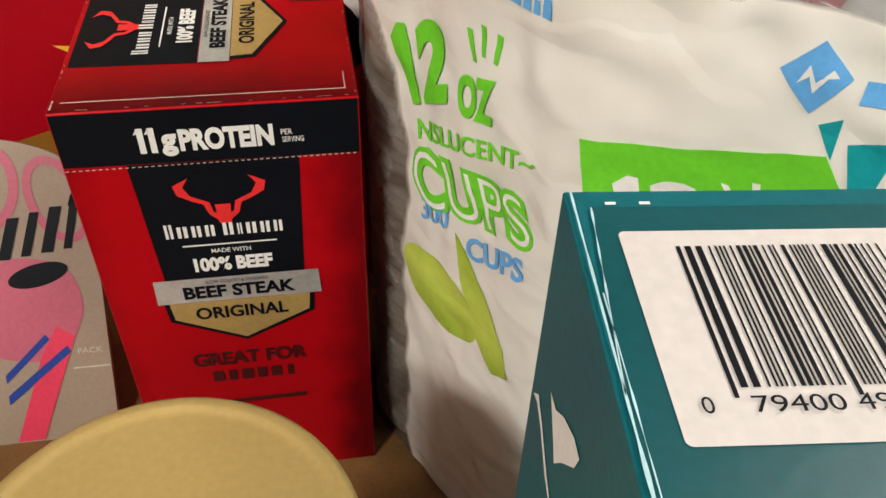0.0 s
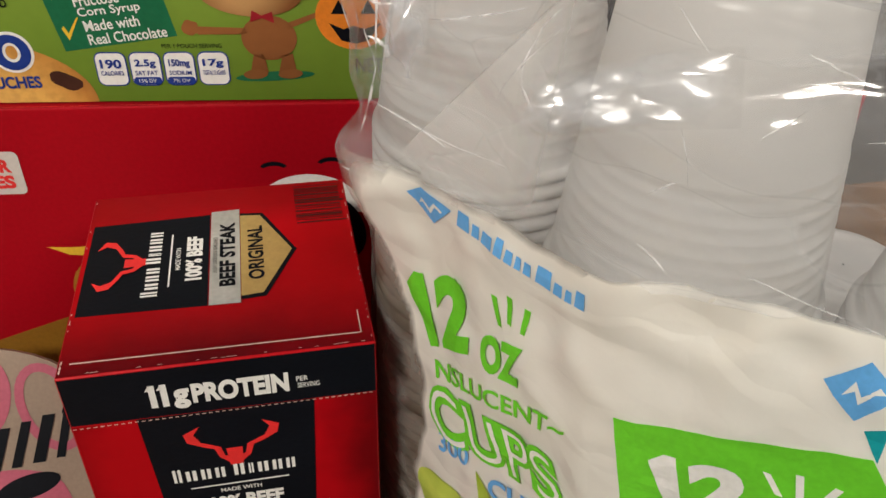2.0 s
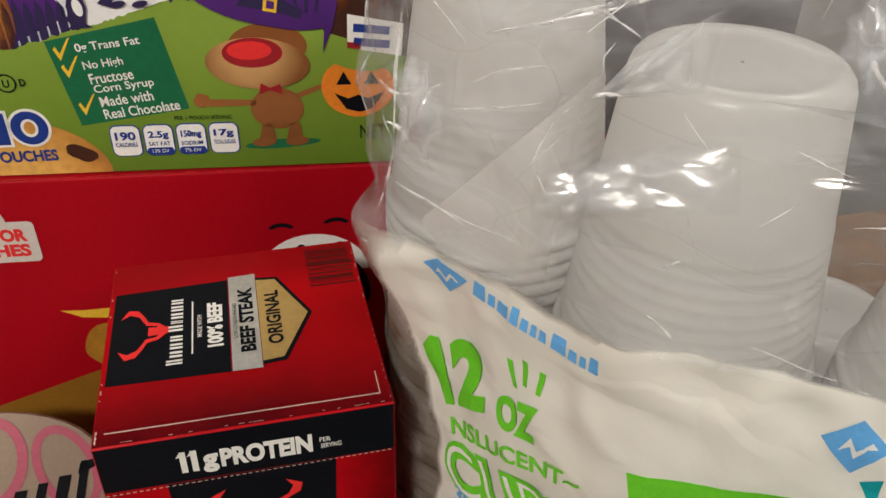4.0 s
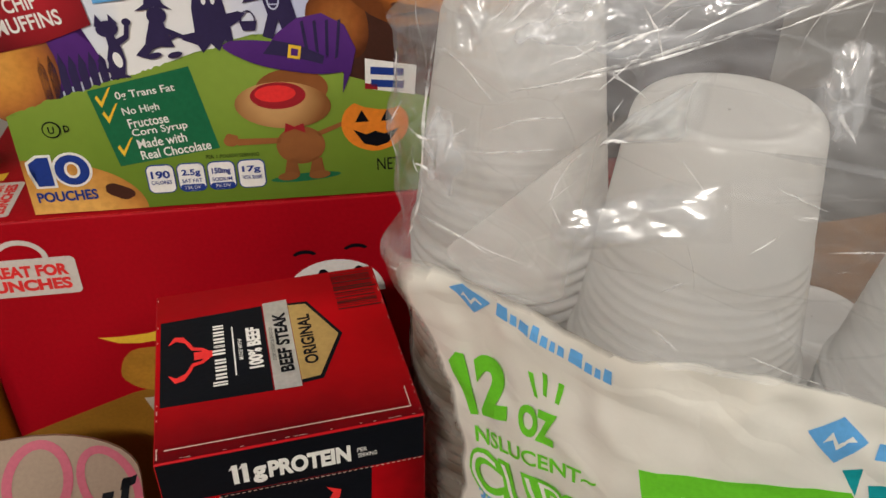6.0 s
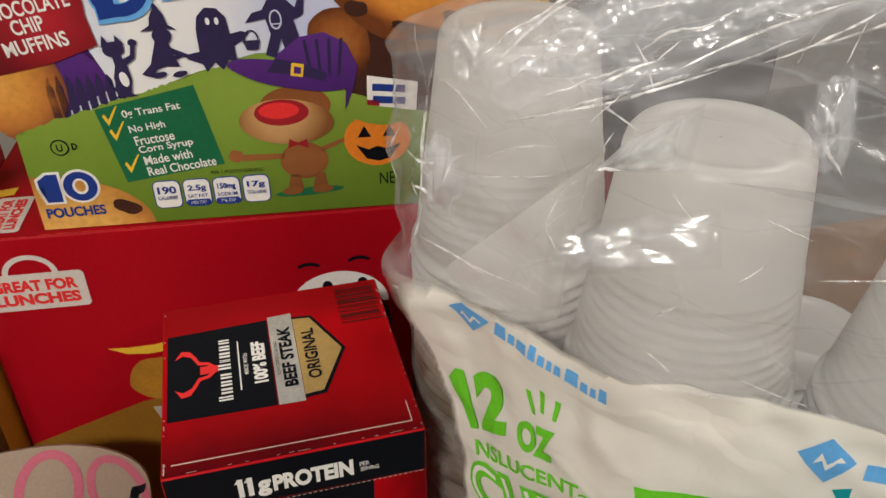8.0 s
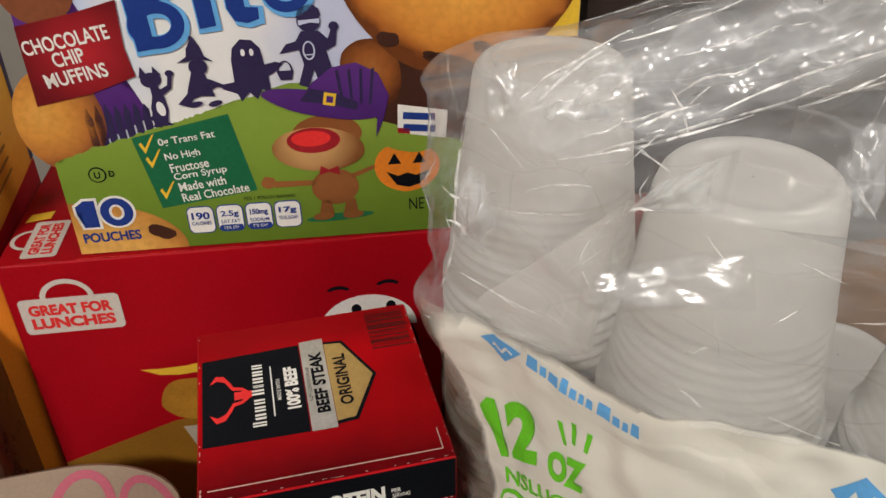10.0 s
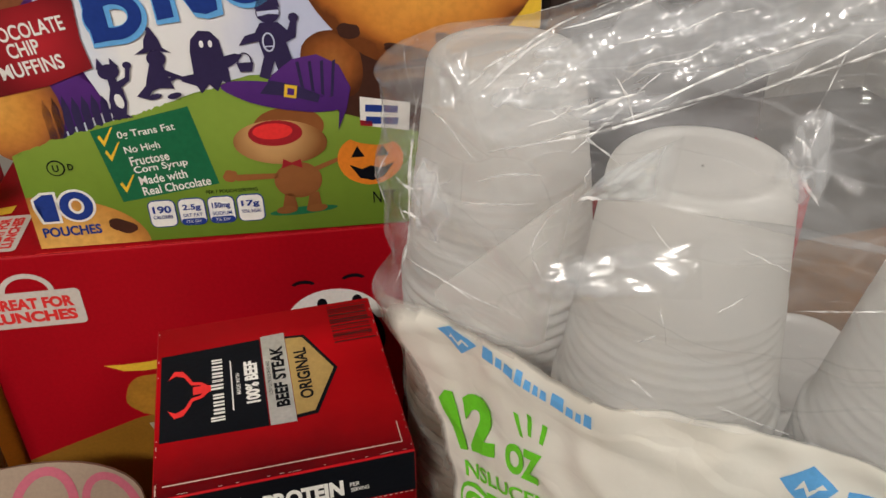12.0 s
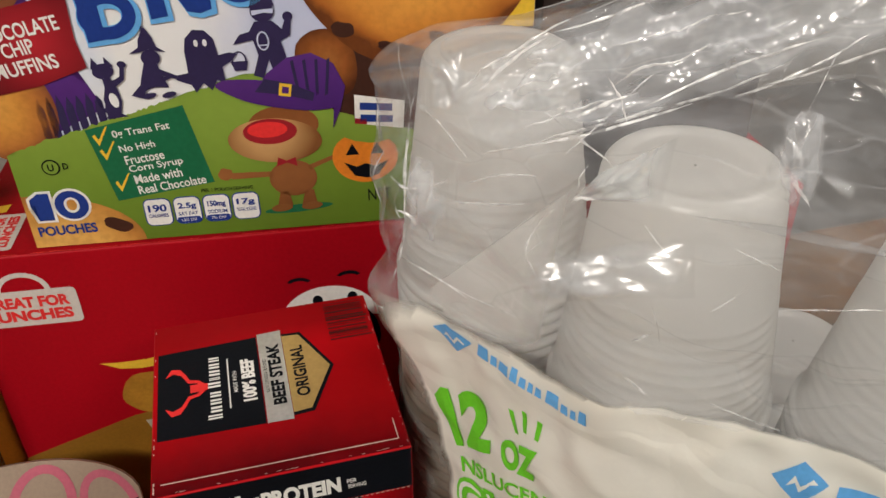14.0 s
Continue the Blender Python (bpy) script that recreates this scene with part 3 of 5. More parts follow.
def meat_carton():
    ob, f = carton("snack_carton", -3.6, 0, -3.25, 0, 3.6, 3.74, 7.45, RED_GLOSS, "tall red and black cardboard carton of beef snacks", "carton")
    fr, tp = f["front"], f["top"]
    up = 3.25
    shape(tp, "graded_red_panel", [(0.02, 0.02), (3.58, 0.02), (3.58, 3.72), (0.02, 3.72)], MEAT_TOP, 1)
    shape(fr, "graded_red_panel", [(0.02, 0.02), (3.58, 0.02), (3.58, 3.39 + up), (0.02, 3.42 + up)], MEAT_FRONT, 0.5)
    band = shape(fr, "black_band", [(0.02, 3.44 + up), (3.58, 3.40 + up), (3.58, 4.18 + up), (0.02, 4.18 + up)], BLACK_INK, 1)
    shape(fr, "black_panel", [(0.74, 3.43 + up), (2.82, 3.41 + up), (2.72, 1.3 + up), (0.84, 1.3 + up)], BLACK_INK, 2)
    meat_panel(fr, lambda x, y: (1.79 + x, y + up))
    for i in (0, 1):
        bar(fr.on(band), 0.985 + 0.13 * i, 3.77 + up, 0.075, 0.36, WHITE_INK, 3, 0, "numeral")
        shape(fr.on(band), "numeral", [(0.905 + 0.13 * i, 3.86 + up), (0.96 + 0.13 * i, 3.95 + up), (0.96 + 0.13 * i, 3.87 + up)], WHITE_INK, 3)
    write(fr.on(band), "g", 1.30, 3.69 + up, 0.19, 0.32, WHITE_INK, 3, bold=0.05)
    write(fr.on(band), "PROTEIN", 1.98, 3.75 + up, 1.12, 0.32, WHITE_INK, 3, bold=0.05)
    write(fr.on(band), "PER", 2.70, 3.78 + up, 0.14, 0.08, WHITE_INK, 3, bold=0.01)
    write(fr.on(band), "SERVING", 2.77, 3.67 + up, 0.26, 0.08, WHITE_INK, 3, bold=0.01)
    write(fr, "GREAT FOR", 1.78, -0.22 + up, 1.70, 0.30, DARK_RED_INK, 3, bold=0.04)
    for i, w in enumerate((0.2, 0.16, 0.22, 0.18, 0.2, 0.12)):
        bar(fr, 1.25 + i * 0.22, -0.62 + up, w * 0.8, 0.24, DARK_RED_INK)
    bar(fr, 1.80, -1.25 + up, 1.5, 0.10, DARK_RED_INK)
    # perforation below the band
    for i in range(46):
        bar(fr, 0.05 + i * 0.077, 3.40 + up, 0.042, 0.014, WORN, 3, name="perforation")
    # the top: black panel and the same label, turned to read from the right-hand side
    shape(tp, "black_panel", [(0.08, 1.04), (1.64, 1.0), (1.64, 3.04), (0.08, 2.98)], BLACK_INK, 2)
    meat_panel(tp, lambda x, y: (1.66 + (1.48 - y) * 0.86, 2.02 + x * 0.93))
    barcode(tp, 2.84, 2.62, 3.50, 3.62, DARK_RED_INK, 2, seed=9, modules=60, along="y")
    # flap seam and rubbed edges
    shape(tp, "flap_edge", [(0.14, 0.205), (3.44, 0.185), (3.44, 0.205), (0.14, 0.225)], WORN, 2)
    shape(tp, "flap_edge", [(3.44, 0.19), (3.455, 0.19), (3.455, 0.62), (3.44, 0.60)], WORN, 2)
    rnd = random.Random(4)
    for i in range(16):
        x = rnd.random() ** 0.8 * 3.4
        bar(tp, 0.06 + x, 0.036 + 0.008 * rnd.random(), 0.03 + 0.10 * rnd.random() ** 2, 0.008, WORN, 2, name="rubbed_edge")
        bar(tp, 3.562 + 0.006 * rnd.random(), rnd.random() ** 1.5 * 3.5 + 0.05, 0.008, 0.02 + 0.10 * rnd.random() ** 2, WORN, 2, name="rubbed_edge")
    for i in range(9):
        bar(tp, 0.040, rnd.random() * 3.6 + 0.05, 0.012, 0.02 + 0.06 * rnd.random(), WORN, 2, name="rubbed_edge")
    for y in (0.10, 0.16, 0.24):
        shape(tp, "rubbed_corner", oval(0.045, y, 0.012, 0.035, 10, 0, 0.4, y * 9), WORN, 2)
    return ob


meat_carton()


# ---- the wide red case and what stands on it ----
def red_case():
    ob, f = carton("snack_case", -7.02, 5.76, -3.3, -6.0, 16.2, 5.6, 8.17, RED_BIG, "wide bright red cardboard case of lunch snacks", "case", 0.002)
    fr, tp, lf = f["front"], f["top"], f["left"]
    base = 3.3
    def lunch_tag(fc, put, sc):
        P = lambda pts: [put(x * sc, y * sc) for x, y in pts]
        tag = shape(fc, "white_tag", P(rounded(0, 0, 1.80, 0.80, 0.10)), TAG_WHITE, 2)
        arch = [(0.42 + 0.48 - 0.48 * math.cos(radians(a)), 0.78 + 0.42 * math.sin(radians(a))) for a in range(0, 181, 12)]
        inner = [(0.90 - 0.38 * math.cos(radians(a)), 0.78 + 0.32 * math.sin(radians(a))) for a in range(180, -1, -12)]
        shape(fc, "tag_handle", P(arch + inner), TAG_WHITE, 2)
        for s, y, w in (("GREAT FOR", 0.54, 1.50), ("LUNCHES", 0.24, 1.50)):
            v, t = letters(s, 0.05)
            draw(fc.on(tag), "lettering", [put((0.90 + (a - 0.5) * w) * sc, (y + (b - 0.5) * 0.25) * sc) for a, b in v], t, RED_INK, 3)
    lunch_tag(fr, lambda x, y: (0.18 + x, 6.62 + y), 1.0)
    lunch_tag(tp, lambda x, y: (1.02 - y * 0.80, 0.20 + x * 0.72), 1.0)
    # yellow band and the fish-shaped biscuit art
    shape(fr, "yellow_band", [(0.02, 3.20), (2.35, 4.05), (3.6, 4.30), (4.4, 4.35), (4.4, 0.05), (0.02, 0.05)], AMBER, 1)
    shape(fr, "biscuit_print", oval(2.85, 4.64, 0.62, 0.56, 30, 10, 0.15, 2), BISCUIT, 2)
    shape(fr, "biscuit_print", [(2.0, 5.52), (2.35, 5.34), (2.75, 5.30), (3.4, 5.36), (3.4, 5.62), (2.9, 5.52), (2.4, 5.50)], YELLOW, 2)
    shape(fr, "grey_panel", [(2.55, 3.9), (3.6, 3.9), (3.6, 3.1), (2.8, 3.1)], BOARD, 3)
    # the round white and black art beside the carton
    shape(fr, "white_dome", [(6.56 + 0.96 * math.cos(radians(a)), 6.05 + 0.80 * math.sin(radians(a))) for a in range(0, 181, 10)], WHITE_INK, 2)
    shape(fr, "black_dot", oval(6.34, 6.52, 0.10, 0.13), BLACK_INK, 3)
    shape(fr, "black_dot", oval(7.02, 6.54, 0.10, 0.13), BLACK_INK, 3)
    for cx, cy in ((6.02, 6.96), (6.98, 7.02)):
        shape(fr, "black_curve", [(cx + 0.24 * math.cos(radians(a)), cy + 0.15 * math.sin(radians(a))) for a in range(20, 161, 14)] + [(cx + 0.17 * math.cos(radians(a)), cy + 0.07 * math.sin(radians(a))) for a in range(160, 19, -14)], BLACK_INK, 2)
    shape(fr, "black_patch", oval(7.05, 5.75, 0.45, 0.72, 24, 20), BLACK_INK, 4)
    shape(tp, "yellow_patch", [(0.15, 1.5), (0.6, 1.6), (0.62, 1.9), (0.2, 1.8)], YELLOW, 2)
    # pale wear along the top front edge
    rnd = random.Random(8)
    for i in range(30):
        bar(tp, rnd.random() * 8, 0.03 + 0.02 * rnd.random(), 0.15 + 0.4 * rnd.random(), 0.012, RED_INK, 1, name="rubbed_edge")
    return ob


red_case()


def muffin_carton():
    ob, f = carton("muffin_carton", -5.53, 5.80, 4.88, -7.1, 8.95, 2.7, 6.2, BOARD, "printed cardboard carton of chocolate chip muffins", "carton")
    fr = f["front"]
    shape(fr, "sky_print", [(0.02, 0.02), (8.93, 0.02), (8.93, 6.18), (0.02, 6.18)], SKY_ART, 1)
    # purple hill and fence on the left
    shape(fr, "purple_hill", [(0.02, 1.6), (0.9, 2.2), (1.75, 2.6), (1.60, 3.0), (1.1, 3.5), (0.6, 4.6), (0.3, 6.18), (0.02, 6.18)], PURPLE, 2)
    shape(fr, "half_muffin", oval(0.30, 2.62, 0.72, 0.92, 26), MUFFIN_SIDE, 3)
    shape(fr, "half_muffin", oval(0.45, 4.9, 0.60, 0.7, 26), MUFFIN_SIDE, 3)
    for i in range(8):
        x = 0.72 + i * 0.155
        shape(fr, "fence_board", [(x, 1.95 + 0.05 * i), (x + 0.12, 1.97 + 0.05 * i), (x + 0.10, 2.62 + 0.02 * i), (x + 0.03, 2.85 + 0.02 * (i % 3)), (x - 0.03, 2.6)], VIOLET_DARK, 3)
    # grass with its ragged edge
    rnd = random.Random(2)
    edge = []
    for i in range(120):
        x = 0.02 + 5.3 * i / 119
        y = 1.78 + 0.62 * (x / 2.0) ** 0.75 if x < 2 else 2.40 + 0.30 * (x - 2.0)
        edge.append((x, min(y, 3.0) + 0.06 * rnd.random()))
    shape(fr, "grass_print", [(0.02, 0.02), (8.93, 0.02), (8.93, 1.6), (7.0, 2.3), (5.6, 2.7)] + edge[::-1], LEAF, 4)
    # the big muffins
    shape(fr, "muffin_print", oval(7.0, 5.05, 2.0, 1.95, 48, 0, 0.05, 1), MUFFIN, 5)
    shape(fr, "muffin_print", oval(5.45, 3.15, 0.50, 0.62, 28, 20, 0.1, 3), MUFFIN_EDGE, 4.7)
    shape(fr, "muffin_print", [(8.2, 3.2), (8.93, 3.2), (8.93, 6.18), (8.2, 6.18)], YELLOW, 3)
    shape(fr, "brown_shade_print", [(5.05, 3.10), (5.15, 3.50), (5.6, 3.70), (6.3, 3.6), (8.93, 3.6), (8.93, 1.8), (7.0, 1.8), (5.5, 2.3)], CHIP, 4.5)
    for cx, cy, rx, ry in ((5.75, 3.72, 0.19, 0.13), (6.75, 3.28, 0.40, 0.13), (6.45, 3.42, 0.14, 0.06), (7.3, 3.5, 0.16, 0.1), (6.0, 5.2, 0.2, 0.15), (7.0, 5.6, 0.25, 0.2)):
        shape(fr, "chocolate_chip", oval(cx, cy, rx, ry, 18, -15, 0.3, cx), CHIP, 6)
    # the half muffin in the lower corner
    shape(fr, "half_muffin", [(0.02, 0.02)] + [(0.02 + 1.92 * math.cos(radians(a)), 0.02 + 1.05 * math.sin(radians(a))) for a in range(0, 91, 6)], MUFFIN_LOW, 5)
    shape(fr, "chocolate_chip", oval(1.52, 0.38, 0.26, 0.13, 18, -25, 0.25, 3), CHIP, 6)
    # red banner with its writing
    banner = shape(fr, "red_banner", [(0.02, 2.90), (0.9, 3.06), (1.66, 3.32), (1.58, 3.8), (1.60, 4.56), (0.9, 4.38), (0.02, 4.22)], BANNER, 6)
    for s, cx, cy, w in (("CHOCOLATE", 0.72, 3.97, 1.36), ("CHIP", 0.70, 3.69, 0.50), ("MUFFINS", 0.75, 3.39, 1.00)):
        write(fr.on(banner), s, cx, cy, w, 0.24, WHITE_INK, 7, 9.5, 0.02)
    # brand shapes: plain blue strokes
    def band_ring(cx, cy, rx, ry, wide, turn, grow, mat, lay, name):
        n = 36
        a, b = oval(cx, cy, rx + grow, ry + grow, n, turn), oval(cx, cy, max(0.02, rx - wide - grow), max(0.02, ry - wide - grow), n, turn)
        draw(fr, name, a + b, [(i, (i + 1) % n, n + (i + 1) % n, n + i) for i in range(n)], mat, lay)
    for grow, mat, lay, name, dx, dy in ((0.05, SKY_INK, 6, "brand_halo", 0.03, -0.03), (0.0, BLUE_INK, 7, "brand_shape", 0.0, 0.0)):
        g = grow
        shape(fr, name, [(1.78 - g + dx, 3.72 - g + dy), (2.06 + g + dx, 3.76 - g + dy), (1.98 + g + dx, 5.2), (1.66 - g + dx, 5.2)], mat, lay)
        band_ring(2.14 + dx, 4.14 + dy, 0.44, 0.38, 0.20, 10, g, mat, lay + 0.3, name)
        band_ring(2.10 + dx, 4.84 + dy, 0.40, 0.36, 0.19, 10, g, mat, lay + 0.4, name)
        shape(fr, name, [(2.80 - g + dx, 4.04 - g + dy), (3.06 + g + dx, 4.08 - g + dy), (3.00 + g + dx, 4.95), (2.74 - g + dx, 4.92)], mat, lay)
        shape(fr, name, [(3.22 - g + dx, 5.2), (3.26 - g + dx, 4.34), (3.36 + dx, 4.14 - g + dy), (3.56 + dx, 4.10 - g + dy), (3.74 + g + dx, 4.16 - g + dy), (3.74 + g + dx, 4.34 + g + dy), (3.54 + g + dx, 4.36 + g + dy), (3.48 + g + dx, 5.2)], mat, lay)
        band_ring(4.20 + dx, 4.60 + dy, 0.38, 0.36, 0.17, 8, g, mat, lay + 0.3, name)
    # four dark plain figures
    def dark(pts, lay=5):
        shape(fr, "dark_silhouette", pts, VIOLET_DARK, lay)

    def placed(cx, cy, k, pts):
        return [(cx + x * k, cy + y * k) for x, y in pts]

    # a cat, waving
    cx, cy = 1.92, 2.92
    dark(oval(cx - 0.04, cy + 0.32, 0.17, 0.13, 20, 8))
    for dx in (-0.16, 0.06):
        dark(placed(cx - 0.02, cy, 1.0, [(dx - 0.04, 0.36), (dx + 0.10, 0.40), (dx + 0.01 - 0.03 * (dx > 0), 0.56)]), 6)
    dark(placed(cx, cy, 1.0, [(-0.08, 0.24), (0.04, 0.24), (0.12, 0.02), (0.15, -0.20), (0.10, -0.42), (0.20, -0.48), (-0.16, -0.50), (-0.10, -0.42), (-0.13, -0.16), (-0.07, 0.04)]), 6)
    dark(placed(cx, cy, 1.0, [(0.04, 0.14), (0.20, 0.22), (0.24, 0.42), (0.31, 0.40), (0.26, 0.16), (0.06, 0.02)]), 6.3)
    dark(oval(cx + 0.27, cy + 0.42, 0.07, 0.06, 14), 6.6)
    dark(placed(cx, cy, 1.0, [(-0.10, -0.40), (-0.26, -0.34), (-0.28, -0.16), (-0.22, -0.18), (-0.20, -0.30), (-0.08, -0.32)]), 6.3)
    shape(fr, "pale_patch", oval(cx + 0.03, cy - 0.18, 0.07, 0.13, 18, 10), SKY_ART, 7)
    # a figure in a pointed hat with a broom
    cx, cy = 2.62, 3.20
    dark(placed(cx, cy, 1.0, [(-0.28, 0.30), (-0.10, 0.32), (0.02, 0.36), (0.30, 0.30), (0.16, 0.40), (0.12, 0.56), (0.02, 0.74), (-0.12, 0.76), (-0.02, 0.68), (-0.10, 0.52), (-0.12, 0.40)]), 6)
    dark(oval(cx + 0.04, cy + 0.22, 0.15, 0.14, 18), 6.3)
    dark(placed(cx, cy, 1.0, [(-0.08, 0.14), (0.12, 0.14), (0.16, -0.06), (0.24, -0.30), (0.02, -0.28), (-0.24, -0.36), (-0.18, -0.14)]), 5.6)
    dark(placed(cx, cy, 1.0, [(0.08, 0.06), (0.40, -0.10), (0.62, -0.06), (0.62, -0.14), (0.40, -0.17), (0.10, -0.06)]), 6.3)
    dark(placed(cx, cy, 1.0, [(-0.38, -0.40), (-0.20, -0.22), (0.30, -0.08), (0.31, -0.13), (-0.10, -0.30), (-0.22, -0.46)]), 6.6)
    for dx in (-0.10, 0.22):
        dark(oval(cx + dx, cy - 0.42, 0.12, 0.05, 14, 12), 6.6)
    # a ghost with its pail
    cx, cy = 3.44, 3.34
    ghost = [(-0.46, -0.32), (-0.24, -0.24), (-0.24, 0.16), (-0.20, 0.36), (-0.06, 0.50), (0.12, 0.48), (0.24, 0.34), (0.28, 0.06), (0.46, 0.10), (0.58, 0.06), (0.46, -0.06), (0.32, -0.14), (0.34, -0.44), (0.20, -0.36), (0.10, -0.54), (-0.02, -0.40), (-0.16, -0.56), (-0.22, -0.42)]
    dark(placed(cx, cy, 1.0, ghost))
    for dx in (-0.04, 0.10):
        shape(fr, "pale_patch", oval(cx + dx, cy + 0.28, 0.035, 0.06, 14), SKY_ART, 6)
    band_ring(cx + 0.60, cy - 0.04, 0.12, 0.15, 0.025, 0, 0.0, VIOLET_DARK, 6, "dark_silhouette")
    dark(placed(cx + 0.60, cy - 0.10, 1.0, [(-0.14, 0.04), (0.14, 0.04), (0.10, -0.12), (-0.09, -0.12)]), 6.3)
    # a caped figure with a pail
    cx, cy = 4.50, 3.62
    dark(oval(cx + 0.0, cy + 0.46, 0.19, 0.17, 20), 6)
    dark(placed(cx, cy, 1.0, [(-0.20, 0.52), (0.20, 0.54), (0.17, 0.66), (0.06, 0.74), (-0.14, 0.68)]), 6.3)
    shape(fr, "pale_patch", placed(cx, cy, 1.0, [(-0.17, 0.48), (0.18, 0.50), (0.17, 0.42), (0.02, 0.44), (-0.16, 0.40)]), SKY_ART, 7)
    dark(placed(cx, cy, 1.0, [(-0.14, 0.30), (0.14, 0.30), (0.28, 0.16), (0.36, 0.36), (0.44, 0.32), (0.40, 0.04), (0.24, -0.04), (0.30, -0.30), (0.26, -0.56), (0.08, -0.60), (0.02, -0.34), (-0.10, -0.66), (-0.26, -0.60), (-0.14, -0.26), (-0.20, 0.0), (-0.52, -0.06), (-0.40, 0.10), (-0.24, 0.14)]), 5.6)
    dark(oval(cx + 0.39, cy + 0.36, 0.08, 0.08, 14), 6.3)
    band_ring(cx - 0.04, cy - 0.02, 0.10, 0.16, 0.025, 0, 0.0, SKY_ART, 7, "pale_patch")
    shape(fr, "pale_patch", placed(cx, cy, 1.0, [(-0.12, -0.08), (0.06, -0.08), (0.03, -0.10), (-0.10, -0.10)]), SKY_ART, 7)
    # the green list
    shape(fr, "list_card_shade", [(1.62, 0.78), (3.36, 1.04), (3.08, 2.56), (1.36, 2.2)], LEAF, 5)
    card = shape(fr, "list_card", [(1.62, 0.86), (3.31, 1.10), (3.01, 2.58), (1.36, 2.24)], CARD_GREEN, 6)
    for s, cx, cy, w in (("0g Trans Fat", 2.24, 2.17, 0.96), ("No High", 2.12, 1.87, 0.60), ("Fructose", 2.20, 1.67, 0.66), ("Corn Syrup", 2.36, 1.50, 0.92), ("Made with", 2.36, 1.33 - 0.03, 0.82), ("Real Chocolate", 2.56, 1.11, 1.18)):
        write(fr.on(card), s, cx + 0.02, cy, w, 0.17, WHITE_INK, 7, 6.5, 0.015)
    for cx, cy in ((1.58, 2.10), (1.64, 1.82), (1.76, 1.20)):
        shape(fr.on(card), "tick", [(cx - 0.12, cy + 0.02), (cx - 0.04, cy - 0.16), (cx + 0.16, cy + 0.20), (cx + 0.12, cy + 0.18), (cx - 0.03, cy - 0.05), (cx - 0.08, cy + 0.06)], YELLOW, 7)
    # count of pouches
    def ten(grow, mat, lay, name):
        g = grow
        shape(fr, name, [(0.22 - g, 0.57 - g), (0.48 + g, 0.57 - g), (0.48 + g, 1.11 + g), (0.30 - g * 0.5, 1.11 + g), (0.14 - g, 1.00 + g * 0.6), (0.14 - g, 0.87 - g), (0.22 - g, 0.90 - g)], mat, lay)
        a, b = oval(0.82, 0.85, 0.28 + g, 0.285 + g, 32), oval(0.82, 0.85, 0.13 - g, 0.155 - g, 32)
        draw(fr, name, a + b, [(i, (i + 1) % 32, 32 + (i + 1) % 32, 32 + i) for i in range(32)], mat, lay)
    ten(0.045, WHITE_INK, 6, "number_halo")
    ten(0.0, BLUE_INK, 7, "lettering")
    write(fr, "POUCHES", 0.64, 0.36, 1.00, 0.20, BLUE_INK, 7, 1, 0.03)
    shape(fr, "mark_ring", oval(0.66, 1.60, 0.15, 0.15), BLACK_INK, 6)
    shape(fr, "mark_ring", oval(0.66, 1.60, 0.125, 0.125), LEAF, 7)
    write(fr, "U", 0.66, 1.60, 0.10, 0.13, BLACK_INK, 8)
    write(fr, "D", 0.90, 1.61, 0.09, 0.12, BLACK_INK, 7)
    # four food value boxes
    write(fr, "PER 1 POUCH SERVING", 3.50, 0.94, 0.90, 0.07, BLACK_INK, 6, 0, 0.0)
    for i, (a, b, c) in enumerate((("190", "CALORIES", ""), ("2.5g", "SAT FAT", "13% DV"), ("150mg", "SODIUM", "7% DV"), ("17g", "TOTAL SUGARS", ""))):
        x = 2.02 + i * 0.515
        shape(fr, "value_border", rounded(x - 0.02, 0.29, x + 0.46, 0.85, 0.12), BLUE_INK, 6)
        box = shape(fr, "value_box", rounded(x, 0.31, x + 0.44, 0.83, 0.10), WHITE_INK, 7)
        write(fr.on(box), a, x + 0.22, 0.66, 0.32, 0.15, BLUE_INK, 9, 0, 0.03)
        write(fr.on(box), b, x + 0.22, 0.51, 0.34, 0.075, BLUE_INK, 9, 0, 0.01)
        if c:
            shape(fr.on(box), "value_foot", rounded(x + 0.01, 0.315, x + 0.43, 0.44, 0.05), BLUE_INK, 8)
            write(fr.on(box), c, x + 0.22, 0.38, 0.26, 0.06, WHITE_INK, 9, 0, 0.0)
    write(fr, "NET", 6.20, 0.60, 0.42, 0.24, BLACK_INK, 6, 0, 0.0)
    # the hat, the plain round shapes below it and the pumpkin pail
    shape(fr, "hat_brim", oval(4.58, 2.66, 0.98, 0.22, 30, -14, 0.08, 1), PURPLE, 9)
    shape(fr, "hat_crown", [(4.15, 2.66), (4.45, 3.05), (4.80, 3.30), (5.20, 3.36), (5.55, 3.16), (5.72, 2.75), (5.62, 2.35), (5.46, 1.98), (5.50, 2.35), (5.36, 2.62), (5.20, 2.42), (4.7, 2.52)], PURPLE, 8)
    for k in range(4):
        shape(fr, "hat_stripe", [(4.85 + 0.2 * k, 3.24), (4.90 + 0.2 * k, 3.26), (4.97 + 0.15 * k, 2.62), (4.92 + 0.15 * k, 2.60)], VIOLET_DARK, 9)
    shape(fr, "hat_buckle", [(4.60, 2.66), (4.80, 2.62), (4.84, 2.84), (4.64, 2.88)], YELLOW, 11)
    shape(fr, "hat_buckle", [(4.66, 2.70), (4.77, 2.68), (4.79, 2.79), (4.68, 2.82)], PURPLE, 12)
